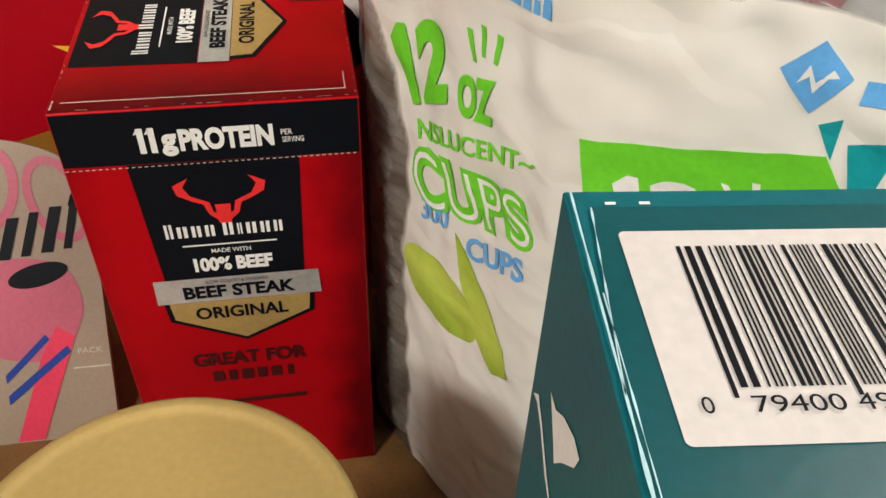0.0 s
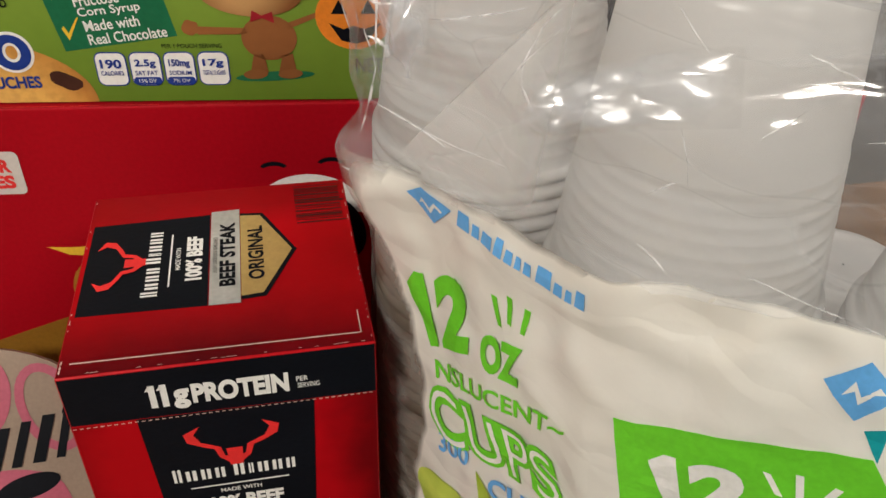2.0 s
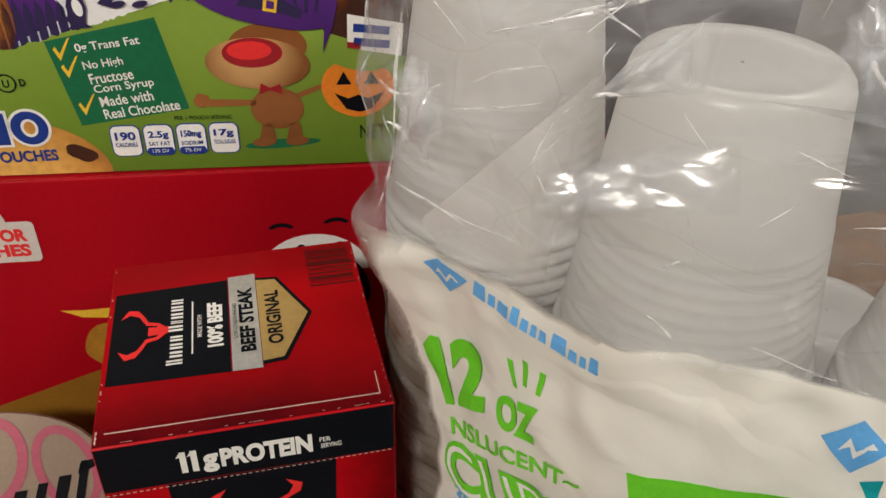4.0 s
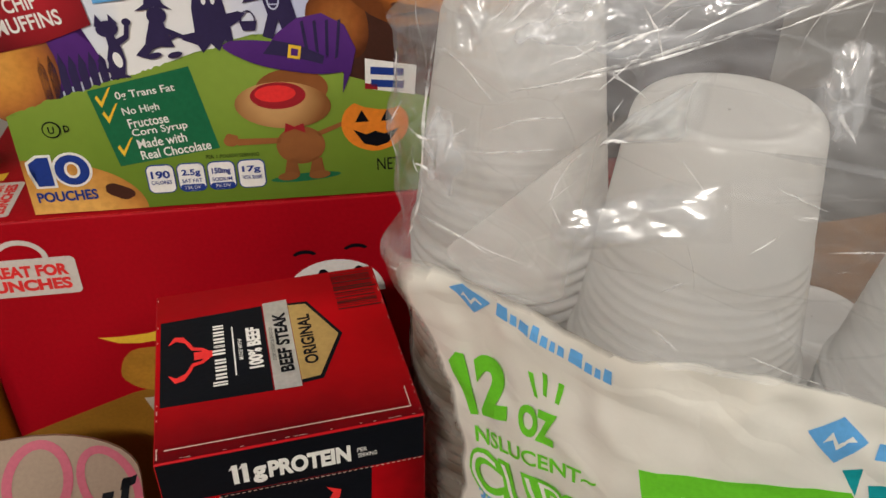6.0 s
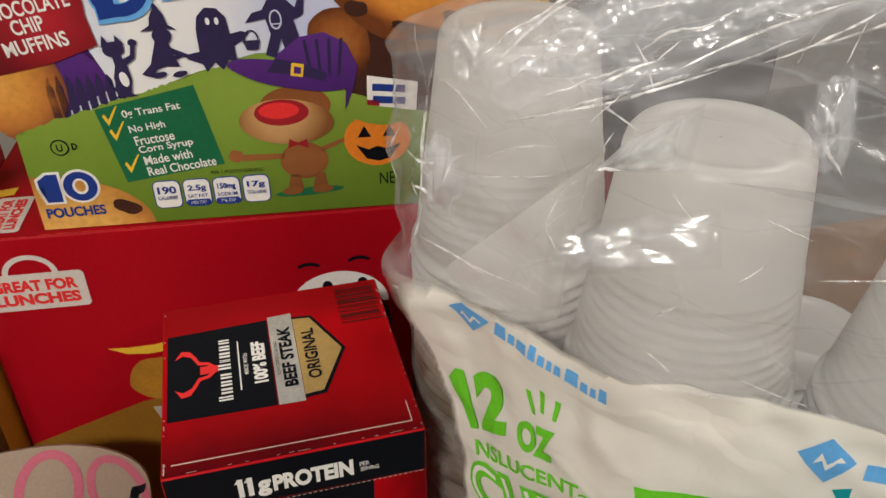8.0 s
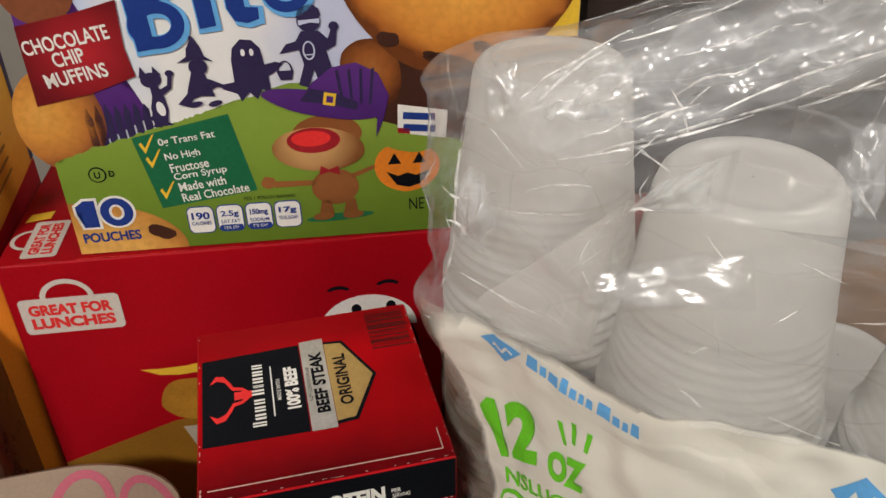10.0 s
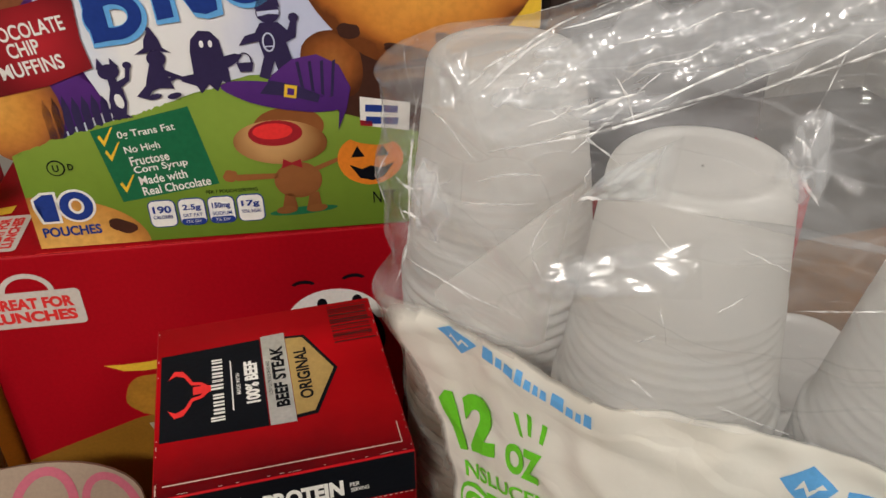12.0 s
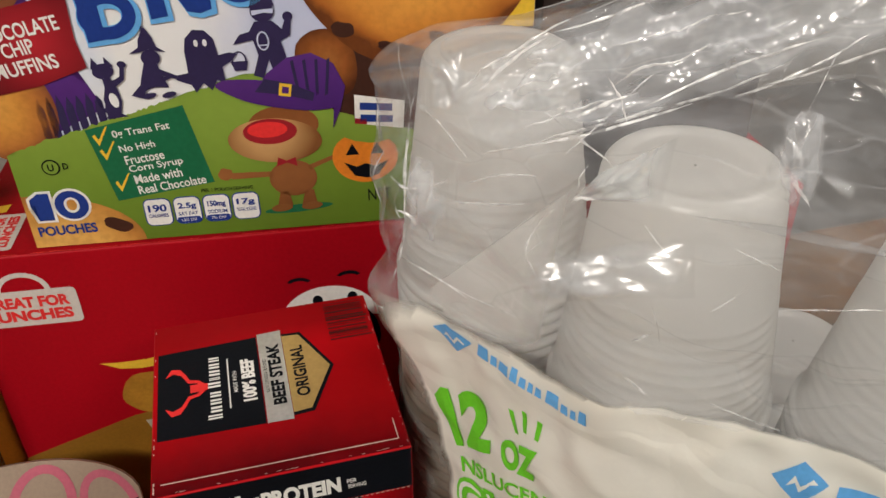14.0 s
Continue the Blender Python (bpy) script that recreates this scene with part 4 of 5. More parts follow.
    shape(fr, "hat_band", [(4.22, 2.74), (4.40, 2.96), (4.80, 2.86), (5.20, 2.66), (5.16, 2.52), (4.72, 2.66)], VIOLET_DARK, 10)
    shape(fr, "tan_oval", oval(4.45, 1.82, 0.80, 0.42, 32, -4), CREAM_INK, 7)
    shape(fr, "tan_oval", oval(4.62, 2.10, 0.60, 0.36, 32, 0), TAN, 6)
    shape(fr, "red_oval", oval(4.38, 2.00, 0.46, 0.24, 28, 0), RED_DEEP, 8)
    shape(fr, "red_oval", oval(4.34, 2.04, 0.34, 0.15, 24, 0), RED_INK, 9)
    shape(fr, "tan_oval", oval(4.68, 1.06, 0.42, 0.36, 28, 0), TAN, 6)
    shape(fr, "tan_bar", [(3.55, 1.25), (3.62, 1.12), (4.35, 1.12), (4.35, 1.22)], TAN, 6)
    shape(fr, "tan_bar", [(4.98, 1.20), (5.46, 1.40), (5.46, 1.48), (4.98, 1.30)], TAN, 6)
    for x in (4.42, 4.86):
        shape(fr, "tan_bar", [(x, 0.80), (x + 0.16, 0.80), (x + 0.20, 0.50), (x - 0.08, 0.48)], TAN, 6)
    shape(fr, "tan_oval", oval(3.52, 1.22, 0.13, 0.12, 18, 20, 0.3, 4), TAN, 7)
    for x in (4.42, 4.96):
        shape(fr, "tan_oval", oval(x, 0.47, 0.19, 0.08, 18, 4), CREAM_INK, 7)
    shape(fr, "red_mark", [(4.42, 1.32), (4.60, 1.38), (4.78, 1.30), (4.76, 1.48), (4.60, 1.42), (4.46, 1.50)], RED_DEEP, 8)
    shape(fr, "ground_shade", oval(4.72, 0.43, 0.62, 0.08, 24, 3), CARD_GREEN, 5)
    pail = shape(fr, "pumpkin_pail", oval(5.98, 1.38, 0.58, 0.50, 30, 0, 0.05, 5), ORANGE, 7)
    for cx in (5.76, 6.20):
        shape(fr.on(pail), "pail_mark", [(cx - 0.12, 1.44), (cx + 0.12, 1.44), (cx, 1.66)], BLACK_INK, 8)
    shape(fr.on(pail), "pail_mark", [(5.60, 1.30), (5.82, 1.20), (5.98, 1.26), (6.14, 1.20), (6.40, 1.30), (6.20, 1.02), (6.0, 0.96), (5.78, 1.02)], BLACK_INK, 8)
    shape(fr, "pail_filling", oval(6.12, 1.88, 0.50, 0.20, 22, 5, 0.3, 2), LEAF, 8)
    pouch = shape(fr, "pouch_print", [(5.84, 2.05), (6.68, 1.90), (6.72, 2.42), (5.86, 2.58)], WHITE_INK, 9)
    for cy in (2.34, 2.12):
        bar(fr.on(pouch), 6.22, cy, 0.56, 0.13, BLUE_INK, 10, -6, "brand_bar")
    shape(fr, "pouch_band", [(5.84, 2.05), (6.05, 2.02), (6.05, 2.12), (5.84, 2.15)], RED_DEEP, 10)
    return ob


muffin_carton()
# plain dark box added to darken the view behind the bag
carton("dark_backing_box", 3.75, 5.35, 4.88, -6.0, 4.4, 3.2, 6.4, DARK_BOARD, "dark maroon box added on the red case as dark backing behind the bag", "carton")


def orange_carton():
    ob, f = carton("orange_carton", -10.3, 6.3, -3.3, -2.0, 3.15, 4.0, 14.0, ORANGE, "tall yellow and orange cardboard carton with a red foot", "carton")
    rt = f["right"]
    art = graded("sunny_print", [(0, (0.65, 0.20, 0.02)), (0.5, (0.85, 0.45, 0.03)), (1, (0.85, 0.50, 0.06))], "Z", 0.26, 0.46)
    shape(rt, "sunny_panel", [(0.02, 8.25), (3.98, 8.25), (3.98, 13.98), (0.02, 13.98)], art, 1)
    shape(rt, "red_foot", [(0.02, 0.02), (3.98, 0.02), (3.98, 8.2), (0.02, 8.2)], RED_BIG, 1)
    shape(rt, "dark_stripe", [(3.75, 8.25), (3.98, 8.25), (3.98, 13.98), (3.75, 13.98)], VIOLET_DARK, 2)
    for i in range(7):
        bar(rt, 1.6, 8.7 + i * 0.26, 1.8, 0.07, AMBER, 2)


orange_carton()


def wrapped_pack():
    """A dark brown pack in shiny wrapping, with upright folds along its side."""
    ob = thing("wrapped_pack", Matrix.Translation(at(-10.05, 4.5, -3.3)), "dark brown pack in shiny creased wrapping", "pack")
    bm = slab(0, 0, 0, 1.75 * K, 3.0 * K, 5.3 * K, 0.006, 4)
    bmesh.ops.subdivide_edges(bm, edges=list(bm.edges), cuts=6, use_grid_fill=True)
    for v in bm.verts:
        k = 0.0018 * noise.noise(Vector((v.co.x * 260, v.co.y * 260, v.co.z * 22)))
        v.co += Vector((k, -abs(k), k * 0.3))
    part("wrapping", bm, BROWN_WRAP, ob, smooth=True)
    for i in range(3):
        bm = slab((1.72 + 0.24 * i) * K, (0.1 - 0.06 * i) * K, 0, (1.94 + 0.24 * i) * K, 2.6 * K, (6.6 + 0.15 * i) * K, 0.0022, 3)
        bmesh.ops.subdivide_edges(bm, edges=list(bm.edges), cuts=8, use_grid_fill=True)
        for v in bm.verts:
            v.co.x += 0.0010 * noise.noise(Vector((i * 3.0, v.co.y * 90, v.co.z * 40)))
            v.co.y += 0.0014 * noise.noise(Vector((i * 5.0 + v.co.x * 200, 0, v.co.z * 60)))
        part("fold", bm, BROWN_FOLD, ob, smooth=True)


wrapped_pack()


# ---- the buff pack with the rounded top, leaning on the red case ----
def battery_pack():
    lean = math.degrees(math.atan(0.65))
    m = Matrix.Translation(at(-8.6, 1.18, -3.32)) @ pose(0, 0, 0, -lean, 0, 0)
    ob = thing("rounded_pack", m, "buff card pack with pink and red print and a rounded top", "pack")
    w, h, d = 4.05, 5.5, 0.14
    top = [(w, 0.0), (w, h - 1.05)]
    top += [(w - 0.35 - 1.9 * (1 - math.cos(radians(a))) * 0.9 + 0.35 * math.cos(radians(a * 1.0)), h - 1.05 + 1.05 * math.sin(radians(a))) for a in range(10, 91, 10)]
    top += [(0.6, h), (0.15, h - 0.2), (0.0, h - 0.7), (0.0, 0.0)]
    bm = bmesh.new()
    face = bm.faces.new([bm.verts.new((x * K, 0, y * K)) for x, y in top])
    ex = bmesh.ops.extrude_face_region(bm, geom=[face])
    for v in [g for g in ex["geom"] if isinstance(g, bmesh.types.BMVert)]:
        v.co.y += d * K
    bmesh.ops.recalc_face_normals(bm, faces=list(bm.faces))
    part("card", bm, BUFF, ob)
    fr = Face(ob, (0, 0, 0), (1, 0, 0), (0, 0, 1))
    def ring(cx, cy, rx, ry, wd, mat, turn):
        a = oval(cx, cy, rx, ry, 30, turn)
        b = oval(cx, cy, rx - wd, ry - wd, 30, turn)
        n = len(a)
        draw(fr, "pink_loop", a + b, [(i, (i + 1) % n, n + (i + 1) % n, n + i) for i in range(n)], mat, 2)
    ring(2.30, 4.62, 0.60, 0.80, 0.17, PINK, -14)
    ring(3.50, 4.35, 0.50, 0.80, 0.15, PINK, 20)
    # part of the brand name: plain dark strokes
    for x, w, y0, y1 in ((1.75, 0.20, 3.30, 3.74), (2.10, 0.16, 3.34, 3.60), (2.40, 0.20, 3.36, 3.80), (2.78, 0.16, 3.40, 3.86), (3.12, 0.20, 3.44, 3.92), (3.50, 0.14, 3.48, 4.06)):
        shape(fr, "brand_bar", [(x, y0), (x + w, y0), (x + w + 0.24, y0 + (y1 - y0) * 1.65), (x + 0.24, y0 + (y1 - y0) * 1.65)], BLACK_INK, 3)
    shape(fr, "brand_bar", [(3.66, 4.22), (3.94, 4.30), (4.00, 4.46), (3.72, 4.40)], BLACK_INK, 3)
    shape(fr, "pink_shape", oval(2.75, 2.45, 0.98, 0.95, 30, 0, 0.1, 3), PINK, 2)
    shape(fr, "dark_oval", oval(3.02, 3.05, 0.52, 0.20, 24, 12), BLACK_INK, 3)
    shape(fr, "crimson_band", [(2.3, 0.05), (2.75, 0.05), (3.5, 1.9), (3.2, 2.1), (2.9, 1.6)], PINK_RED, 3)
    shape(fr, "blue_stripe", [(2.25, 0.75), (2.25, 0.92), (3.35, 1.75), (3.4, 1.62)], BLUE_INK, 4)
    shape(fr, "blue_stripe", [(2.25, 1.15), (2.25, 1.30), (3.0, 1.98), (3.06, 1.88)], BLUE_INK, 4)
    shape(fr, "seam_line", [(3.4, 1.30), (4.04, 1.30), (4.04, 1.33), (3.4, 1.33)], BOARD, 2)
    write(fr, "PACK", 3.72, 1.62, 0.42, 0.10, BOARD, 2, 0, 0.0)


battery_pack()


# ---- the jar with the gold lid ----
def jar():
    ob = thing("jar", Matrix.Translation(at(-2.0, -5.38, -3.3)), "squat jar with a plain gold tin lid", "jar")
    def turned(profile, n=96):
        bm = bmesh.new()
        rings = [[bm.verts.new((r * K * math.cos(2 * math.pi * i / n), r * K * math.sin(2 * math.pi * i / n), z * K)) for i in range(n)] for r, z in profile]
        for a, b in zip(rings, rings[1:]):
            for i in range(n):
                bm.faces.new((a[i], a[(i + 1) % n], b[(i + 1) % n], b[i]))
        bm.faces.new(rings[-1])
        bm.faces.new(rings[0][::-1])
        return bm
    part("glass", turned([(1.40, 0.0), (1.52, 0.1), (1.54, 5.2), (1.40, 5.7), (1.36, 6.3)]), GLASS_AMBER, ob, smooth=True)
    lid = [(1.56, 6.0), (1.60, 6.03), (1.60, 6.76), (1.585, 6.84), (1.54, 6.88), (1.49, 6.89), (1.45, 6.885), (1.42, 6.86), (1.36, 6.85), (0.02, 6.85)]
    part("lid", turned(lid), GOLD_LID, ob, "plain gold tin lid with a rolled rim", smooth=True)


jar()


# ---- the teal carton with the barcode ----
def teal_carton():
    ob, f = carton("teal_carton", 0.406, -7.92, -3.3, -6.0, 3.3, 2.2, 10.31, TEAL, "glossy teal carton with a white barcode label", "carton", 0.0006)
    ob.matrix_world = ob.matrix_world @ Matrix.Diagonal((1.06, 1.06, 1.0, 1.0))
    tp, lf = f["top"], f["left"]
    shape(tp, "top_flap", [(0.02, 0.02), (3.28, 0.02), (3.28, 2.06), (0.10, 2.06), (0.02, 0.96)], TEAL_DARK, 2)
    label = shape(tp, "label", rounded(0.19, 0.75, 1.60, 1.88, 0.03), LABEL_PAPER, 3)
    barcode(tp.on(label), 0.42, 0.995, 1.32, 1.77, BLACK_INK, 4, seed=5)
    for s, x, w in (("0", 0.29, 0.045), ("79400", 0.625, 0.34), ("49", 0.905, 0.13)):
        write(tp.on(label), s, x + 0.02, 0.915, w, 0.075, BLACK_INK, 5, 0, 0.0)
    # pale lines: gleam painted along the carton's edge, rubbed crease along the flap's edge
    def pale_line(x0, y0, x1, y1, wide, seed):
        left, right = [], []
        for k in range(41):
            u = k / 40
            x, y = x0 + (x1 - x0) * u, y0 + (y1 - y0) * u
            w = wide * max(0.15, 0.6 + 1.1 * noise.noise(Vector((u * 9, seed, 0))))
            left.append((x - w / 2, y))
            right.append((x + w / 2, y))
        shape(tp, "fold_gleam_wear", left + right[::-1], TEAL_EDGE, 3)
    pale_line(0.030, 0.05, 0.030, 2.17, 0.018, 1)
    pale_line(0.058, 0.05, 0.052, 1.50, 0.009, 4)
    pale_line(0.030, 0.98, 0.105, 2.05, 0.010, 7)
    for x in (0.20, 0.36):
        bar(tp, x, 2.08, 0.05, 0.02, WHITE_INK, 3, 0, "fold_gleam_wear")
    # white emblem on the side
    shape(lf, "emblem", [(0.42, 9.29), (0.56, 9.32), (0.70, 9.46), (0.90, 9.58), (1.02, 9.59), (0.98, 9.46), (0.80, 9.22), (0.69, 9.04), (0.62, 9.12)], WHITE_INK, 1)
    shape(lf, "emblem", [(0.08, 8.83), (0.20, 8.97), (0.36, 8.92), (0.62, 8.80), (0.80, 8.75), (0.78, 8.72), (0.58, 8.75), (0.34, 8.86), (0.2, 8.89)], WHITE_INK, 1)


teal_carton()


# ---- the bag of cups ----
STACKS = [(2.99, -1.18, 8.95), (1.6, 1.32, 9.45), (5.17, -2.82, 8.9), (4.4, 1.4, 7.3), (6.5, -0.55, 3.0), (7.2, 1.2, 3.6)]
RIM, FOOT, TALL, NEST = 1.42, 0.98, 3.2, 0.2


def turned_open(profile, n=64):
    v, t = [], []
    for r, z in profile:
        v += [(r * K * math.cos(2 * math.pi * i / n), r * K * math.sin(2 * math.pi * i / n), z * K) for i in range(n)]
    for j in range(len(profile) - 1):
        for i in range(n):
            t.append((j * n + i, j * n + (i + 1) % n, (j + 1) * n + (i + 1) % n, (j + 1) * n + i))
    return v, t


def wall(k):
    return RIM - 0.06 + (FOOT - RIM + 0.06) * k


rim_ring = [(RIM - 0.09, 0.0), (RIM - 0.03, -0.02), (RIM - 0.008, 0.03), (RIM - 0.012, 0.085), (RIM - 0.055, 0.11), (wall(0.04), 0.125)]
ribs = []
for i in range(10):
    k = 0.07 + 0.049 * i
    ribs += [(wall(k) - 0.005, k * TALL), (wall(k + 0.012) + 0.008, (k + 0.012) * TALL), (wall(k + 0.022) + 0.009, (k + 0.022) * TALL), (wall(k + 0.034) - 0.006, (k + 0.034) * TALL)]
cup_profile = rim_ring + [*ribs, (wall(0.6), 0.6 * TALL), (wall(0.90), 0.90 * TALL), (wall(0.945), 0.945 * TALL), (wall(0.97) - 0.02, 0.972 * TALL), (wall(1.0) - 0.055, 0.99 * TALL),
               (FOOT - 0.10, TALL), (FOOT - 0.15, TALL + 0.002), (FOOT - 0.20, TALL - 0.006), (FOOT - 0.25, TALL - 0.03), (FOOT - 0.30, TALL - 0.045), (FOOT - 0.45, TALL - 0.05), (0.20, TALL - 0.045), (0.12, TALL - 0.055), (0.02, TALL - 0.055)]
CUP_MESH = mesh_from("cup", *turned_open(cup_profile), CUP, True)
SKIRT_MESH = mesh_from("nested_cup", *turned_open(rim_ring + [(wall(0.13), 0.13 * TALL)]), CUP, True)

for sx, sy, sz in STACKS:
    tip = 5.0 if sx == 5.17 else 0.0
    st = thing("cup_stack", Matrix.Translation(at(sx - (0.45 if tip else 0), sy, -3.3)) @ pose(0, 0, 0, 0, tip, 0), "tall stack of upturned translucent white plastic cups in a bag", "cup stack", "stacks of cups in the bag")
    rnd = random.Random(int(sx * 100))
    z = sz + Z0 - TALL
    piece("cup", CUP_MESH, st).location = (0, 0, z * K)
    while z > NEST:
        z -= NEST
        c = piece("cup", SKIRT_MESH, st)
        c.location = (K * 0.015 * (rnd.random() - 0.5), K * 0.015 * (rnd.random() - 0.5), max(0.03, z) * K)


def outline(r):
    """The line of a band drawn tight round the stacks, from its leftmost point, and the way along it."""
    pts = sorted((x + r * math.cos(a), y + r * math.sin(a)) for x, y, _ in STACKS for a in np.linspace(0, 2 * math.pi, 72, endpoint=False))

    def half(ps):
        h = []
        for p in ps:
            while len(h) > 1 and (h[-1][0] - h[-2][0]) * (p[1] - h[-2][1]) - (h[-1][1] - h[-2][1]) * (p[0] - h[-2][0]) <= 0:
                h.pop()
            h.append(p)
        return h[:-1]
    h = half(pts) + half(pts[::-1])
    h = np.array(h + [h[0]])
    return h, np.r_[0, np.cumsum(np.hypot(*np.diff(h, axis=0).T))]


LINE, WAY = outline(RIM + 0.05)
ROUND = WAY[-1]
MID = LINE[:-1].mean(0)


def on_line(s):
    s = s % ROUND
    p = np.array([np.interp(s, WAY, LINE[:, 0]), np.interp(s, WAY, LINE[:, 1])])
    a, b = (s - 0.12) % ROUND, (s + 0.12) % ROUND
    d = np.array([np.interp(b, WAY, LINE[:, 0]) - np.interp(a, WAY, LINE[:, 0]), np.interp(b, WAY, LINE[:, 1]) - np.interp(a, WAY, LINE[:, 1])])
    d /= np.hypot(*d) + 1e-9
    return p, np.array([d[1], -d[0]])


def pinch(s, z):
    """Where the film is nipped together at the side it stands out."""
    d = min(s, ROUND - s) - 0.1
    return 0.36 * math.exp(-(d / 0.55) ** 2 - ((z - 6.0) / (0.35 if z > 6.0 else 0.7)) ** 2)


def sleeve(s, z, lay=0.0):
    """A place on the printed skin of the bag."""
    p, n = on_line(s)
    a = 2 * math.pi * s / ROUND
    q = Vector((math.cos(a) * 3.7, math.sin(a) * 3.7, z * 0.45))
    k = 0.07 * noise.noise(q * 1.1) + 0.035 * noise.noise(q * 3.1) + 0.02 * (1 - 2 * abs(noise.noise(Vector((q.x * 2, q.y * 2, z * 2.4 + 5)))))
    k += 0.05 * max(0.0, min(1.0, (z - 5.0) / 1.2)) * (1 - 2.2 * abs(noise.noise(Vector((s * 1.1, z * 1.5, 4.0)))))
    k += lay * 0.006 + pinch(s, z)
    return at(p[0] + n[0] * k, p[1] + n[1] * k, z)


def brim(s):
    return float(np.interp(s, (0, 1, 2, 3, 3.8, 4.4, 5.6, 8, 9.5, 11, ROUND - 2, ROUND), (6.2, 6.32, 6.40, 6.46, 6.5, 6.74, 6.8, 6.6, 4.4, 2.5, 2.5, 6.2))) + 0.05 * noise.noise(Vector((s * 1.4, 0, 2.0)))


def crumple(x, y, often, seed):
    """Height of a sheet folded along straight lines of many directions: flat facets with sharp edges between them."""
    rnd = random.Random(seed)
    h = 0.0
    for i in range(7):
        a = rnd.uniform(-0.5, 1.1) if i % 2 else rnd.uniform(0, math.pi)
        f = often * rnd.uniform(0.6, 2.4)
        w = (x * -math.sin(a) + y * math.cos(a)) * f + rnd.uniform(0, 9) + 0.6 * noise.noise(Vector((x * 0.6 * often, y * 0.6 * often, i + seed)))
        h += (4 * abs(w - math.floor(w) - 0.5) - 1) * often / f * 0.45
    return h


def bag():
    ob = thing("cup_bag", Matrix.Translation(at(MID[0], MID[1], -3.3)), "clear plastic bag with white and green print, full of cups", "bag")
    base = Vector(at(MID[0], MID[1], -3.3))
    n, m = 360, 90
    v, t = [], []
    for j in range(m + 1):
        for i in range(n):
            s = ROUND * i / n
            z = -3.28 + (brim(s) + 3.28) * j / m
            v.append(sleeve(s, z) - base)
    for j in range(m):
        for i in range(n):
            t.append((j * n + i, j * n + (i + 1) % n, (j + 1) * n + (i + 1) % n, (j + 1) * n + i))
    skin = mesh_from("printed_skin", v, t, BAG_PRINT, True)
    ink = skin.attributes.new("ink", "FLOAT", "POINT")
    side_dark = skin.attributes.new("side_shade", "FLOAT", "POINT")
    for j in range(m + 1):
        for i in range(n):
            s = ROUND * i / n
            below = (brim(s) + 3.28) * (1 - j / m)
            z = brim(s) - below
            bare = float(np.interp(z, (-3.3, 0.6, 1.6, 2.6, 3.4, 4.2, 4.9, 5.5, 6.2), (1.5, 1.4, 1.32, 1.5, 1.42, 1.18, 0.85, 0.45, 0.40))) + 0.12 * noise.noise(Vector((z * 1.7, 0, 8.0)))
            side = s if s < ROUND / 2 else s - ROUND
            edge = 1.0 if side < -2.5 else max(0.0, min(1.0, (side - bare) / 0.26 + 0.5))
            # reach of the painted shade: the uninked side, fading out upwards
            side_dark.data[j * n + i].value = (1.0 - edge) * max(0.0, min(1.0, (5.3 - z) / 0.7))
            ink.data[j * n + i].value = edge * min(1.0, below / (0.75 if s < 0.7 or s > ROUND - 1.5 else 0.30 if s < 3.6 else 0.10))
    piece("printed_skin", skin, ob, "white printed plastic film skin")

    # prints follow the skin
    def lay_print(name, v2, t2, mat, lay, base_part=None):
        bm = bmesh.new()
        vs = [bm.verts.new((x, y, 0)) for x, y in v2]
        for f in t2:
            try:
                bm.faces.new([vs[i] for i in f])
            except ValueError:
                pass
        xs, ys = [p[0] for p in v2], [p[1] for p in v2]
        for lo, hi, nor in ((min(xs), max(xs), (1, 0, 0)), (min(ys), max(ys), (0, 1, 0))):
            c = lo + 0.11
            while c < hi:
                co = (c, 0, 0) if nor[0] else (0, c, 0)
                bmesh.ops.bisect_plane(bm, geom=list(bm.verts) + list(bm.edges) + list(bm.faces), plane_co=co, plane_no=nor, dist=1e-5)
                c += 0.11
        for w in bm.verts:
            w.co = sleeve(w.co.x, w.co.y, lay) - base
        bmesh.ops.recalc_face_normals(bm, faces=list(bm.faces))
        return part(name, bm, mat, base_part or ob)

    def flat(name, pts, mat, lay=3):
        v2, t2 = flat_mesh(pts)
        return lay_print(name, v2, t2, mat, lay)

    def word(s, quad, mat, lay=5, bold=0.03, name="lettering", base_part=None):
        v2, t2 = letters(s, bold)
        return lay_print(name, quad_map(v2, *quad), t2, mat, lay, base_part)

    # narrow side: a brand mark as plain shapes, then the size
    flat("brand_mark", [(1.06, 6.08), (1.30, 6.25), (1.76, 6.17), (1.46, 5.84)], SKY_INK)
    flat("brand_mark_stroke", [(1.24, 6.02), (1.30, 6.12), (1.42, 6.03), (1.50, 6.14), (1.62, 6.08), (1.60, 6.05), (1.51, 6.09), (1.43, 5.97), (1.31, 6.06)], WHITE_INK, 4)
    x = 1.86
    for w, tall in ((0.20, 0.2), (0.11, 0.15), (0.19, 0.15), (0.12, 0.2), (0.11, 0.14), (0.08, 0.14), (0.10, 0.14), (0, 0), (0.20, 0.2), (0.11, 0.14), (0.08, 0.14), (0.11, 0.2)):
        if w:
            flat("brand_bar", [(x, 6.05), (x + w, 6.05), (x + w * 0.92, 6.05 + tall), (x + w * 0.08, 6.05 + tall)], SKY_INK)
        x += w + 0.032
    def twelve(quad, mat, base_part=None):
        one = [(0.13, 0.0), (0.30, 0.0), (0.29, 0.98), (0.17, 1.0), (0.0, 0.84), (0.02, 0.68), (0.13, 0.74)]
        v2, t2 = flat_mesh(one)
        lay_print("lettering", quad_map(v2, *quad), t2, mat, 5, base_part)
        v2, t2 = letters("2", 0.05)
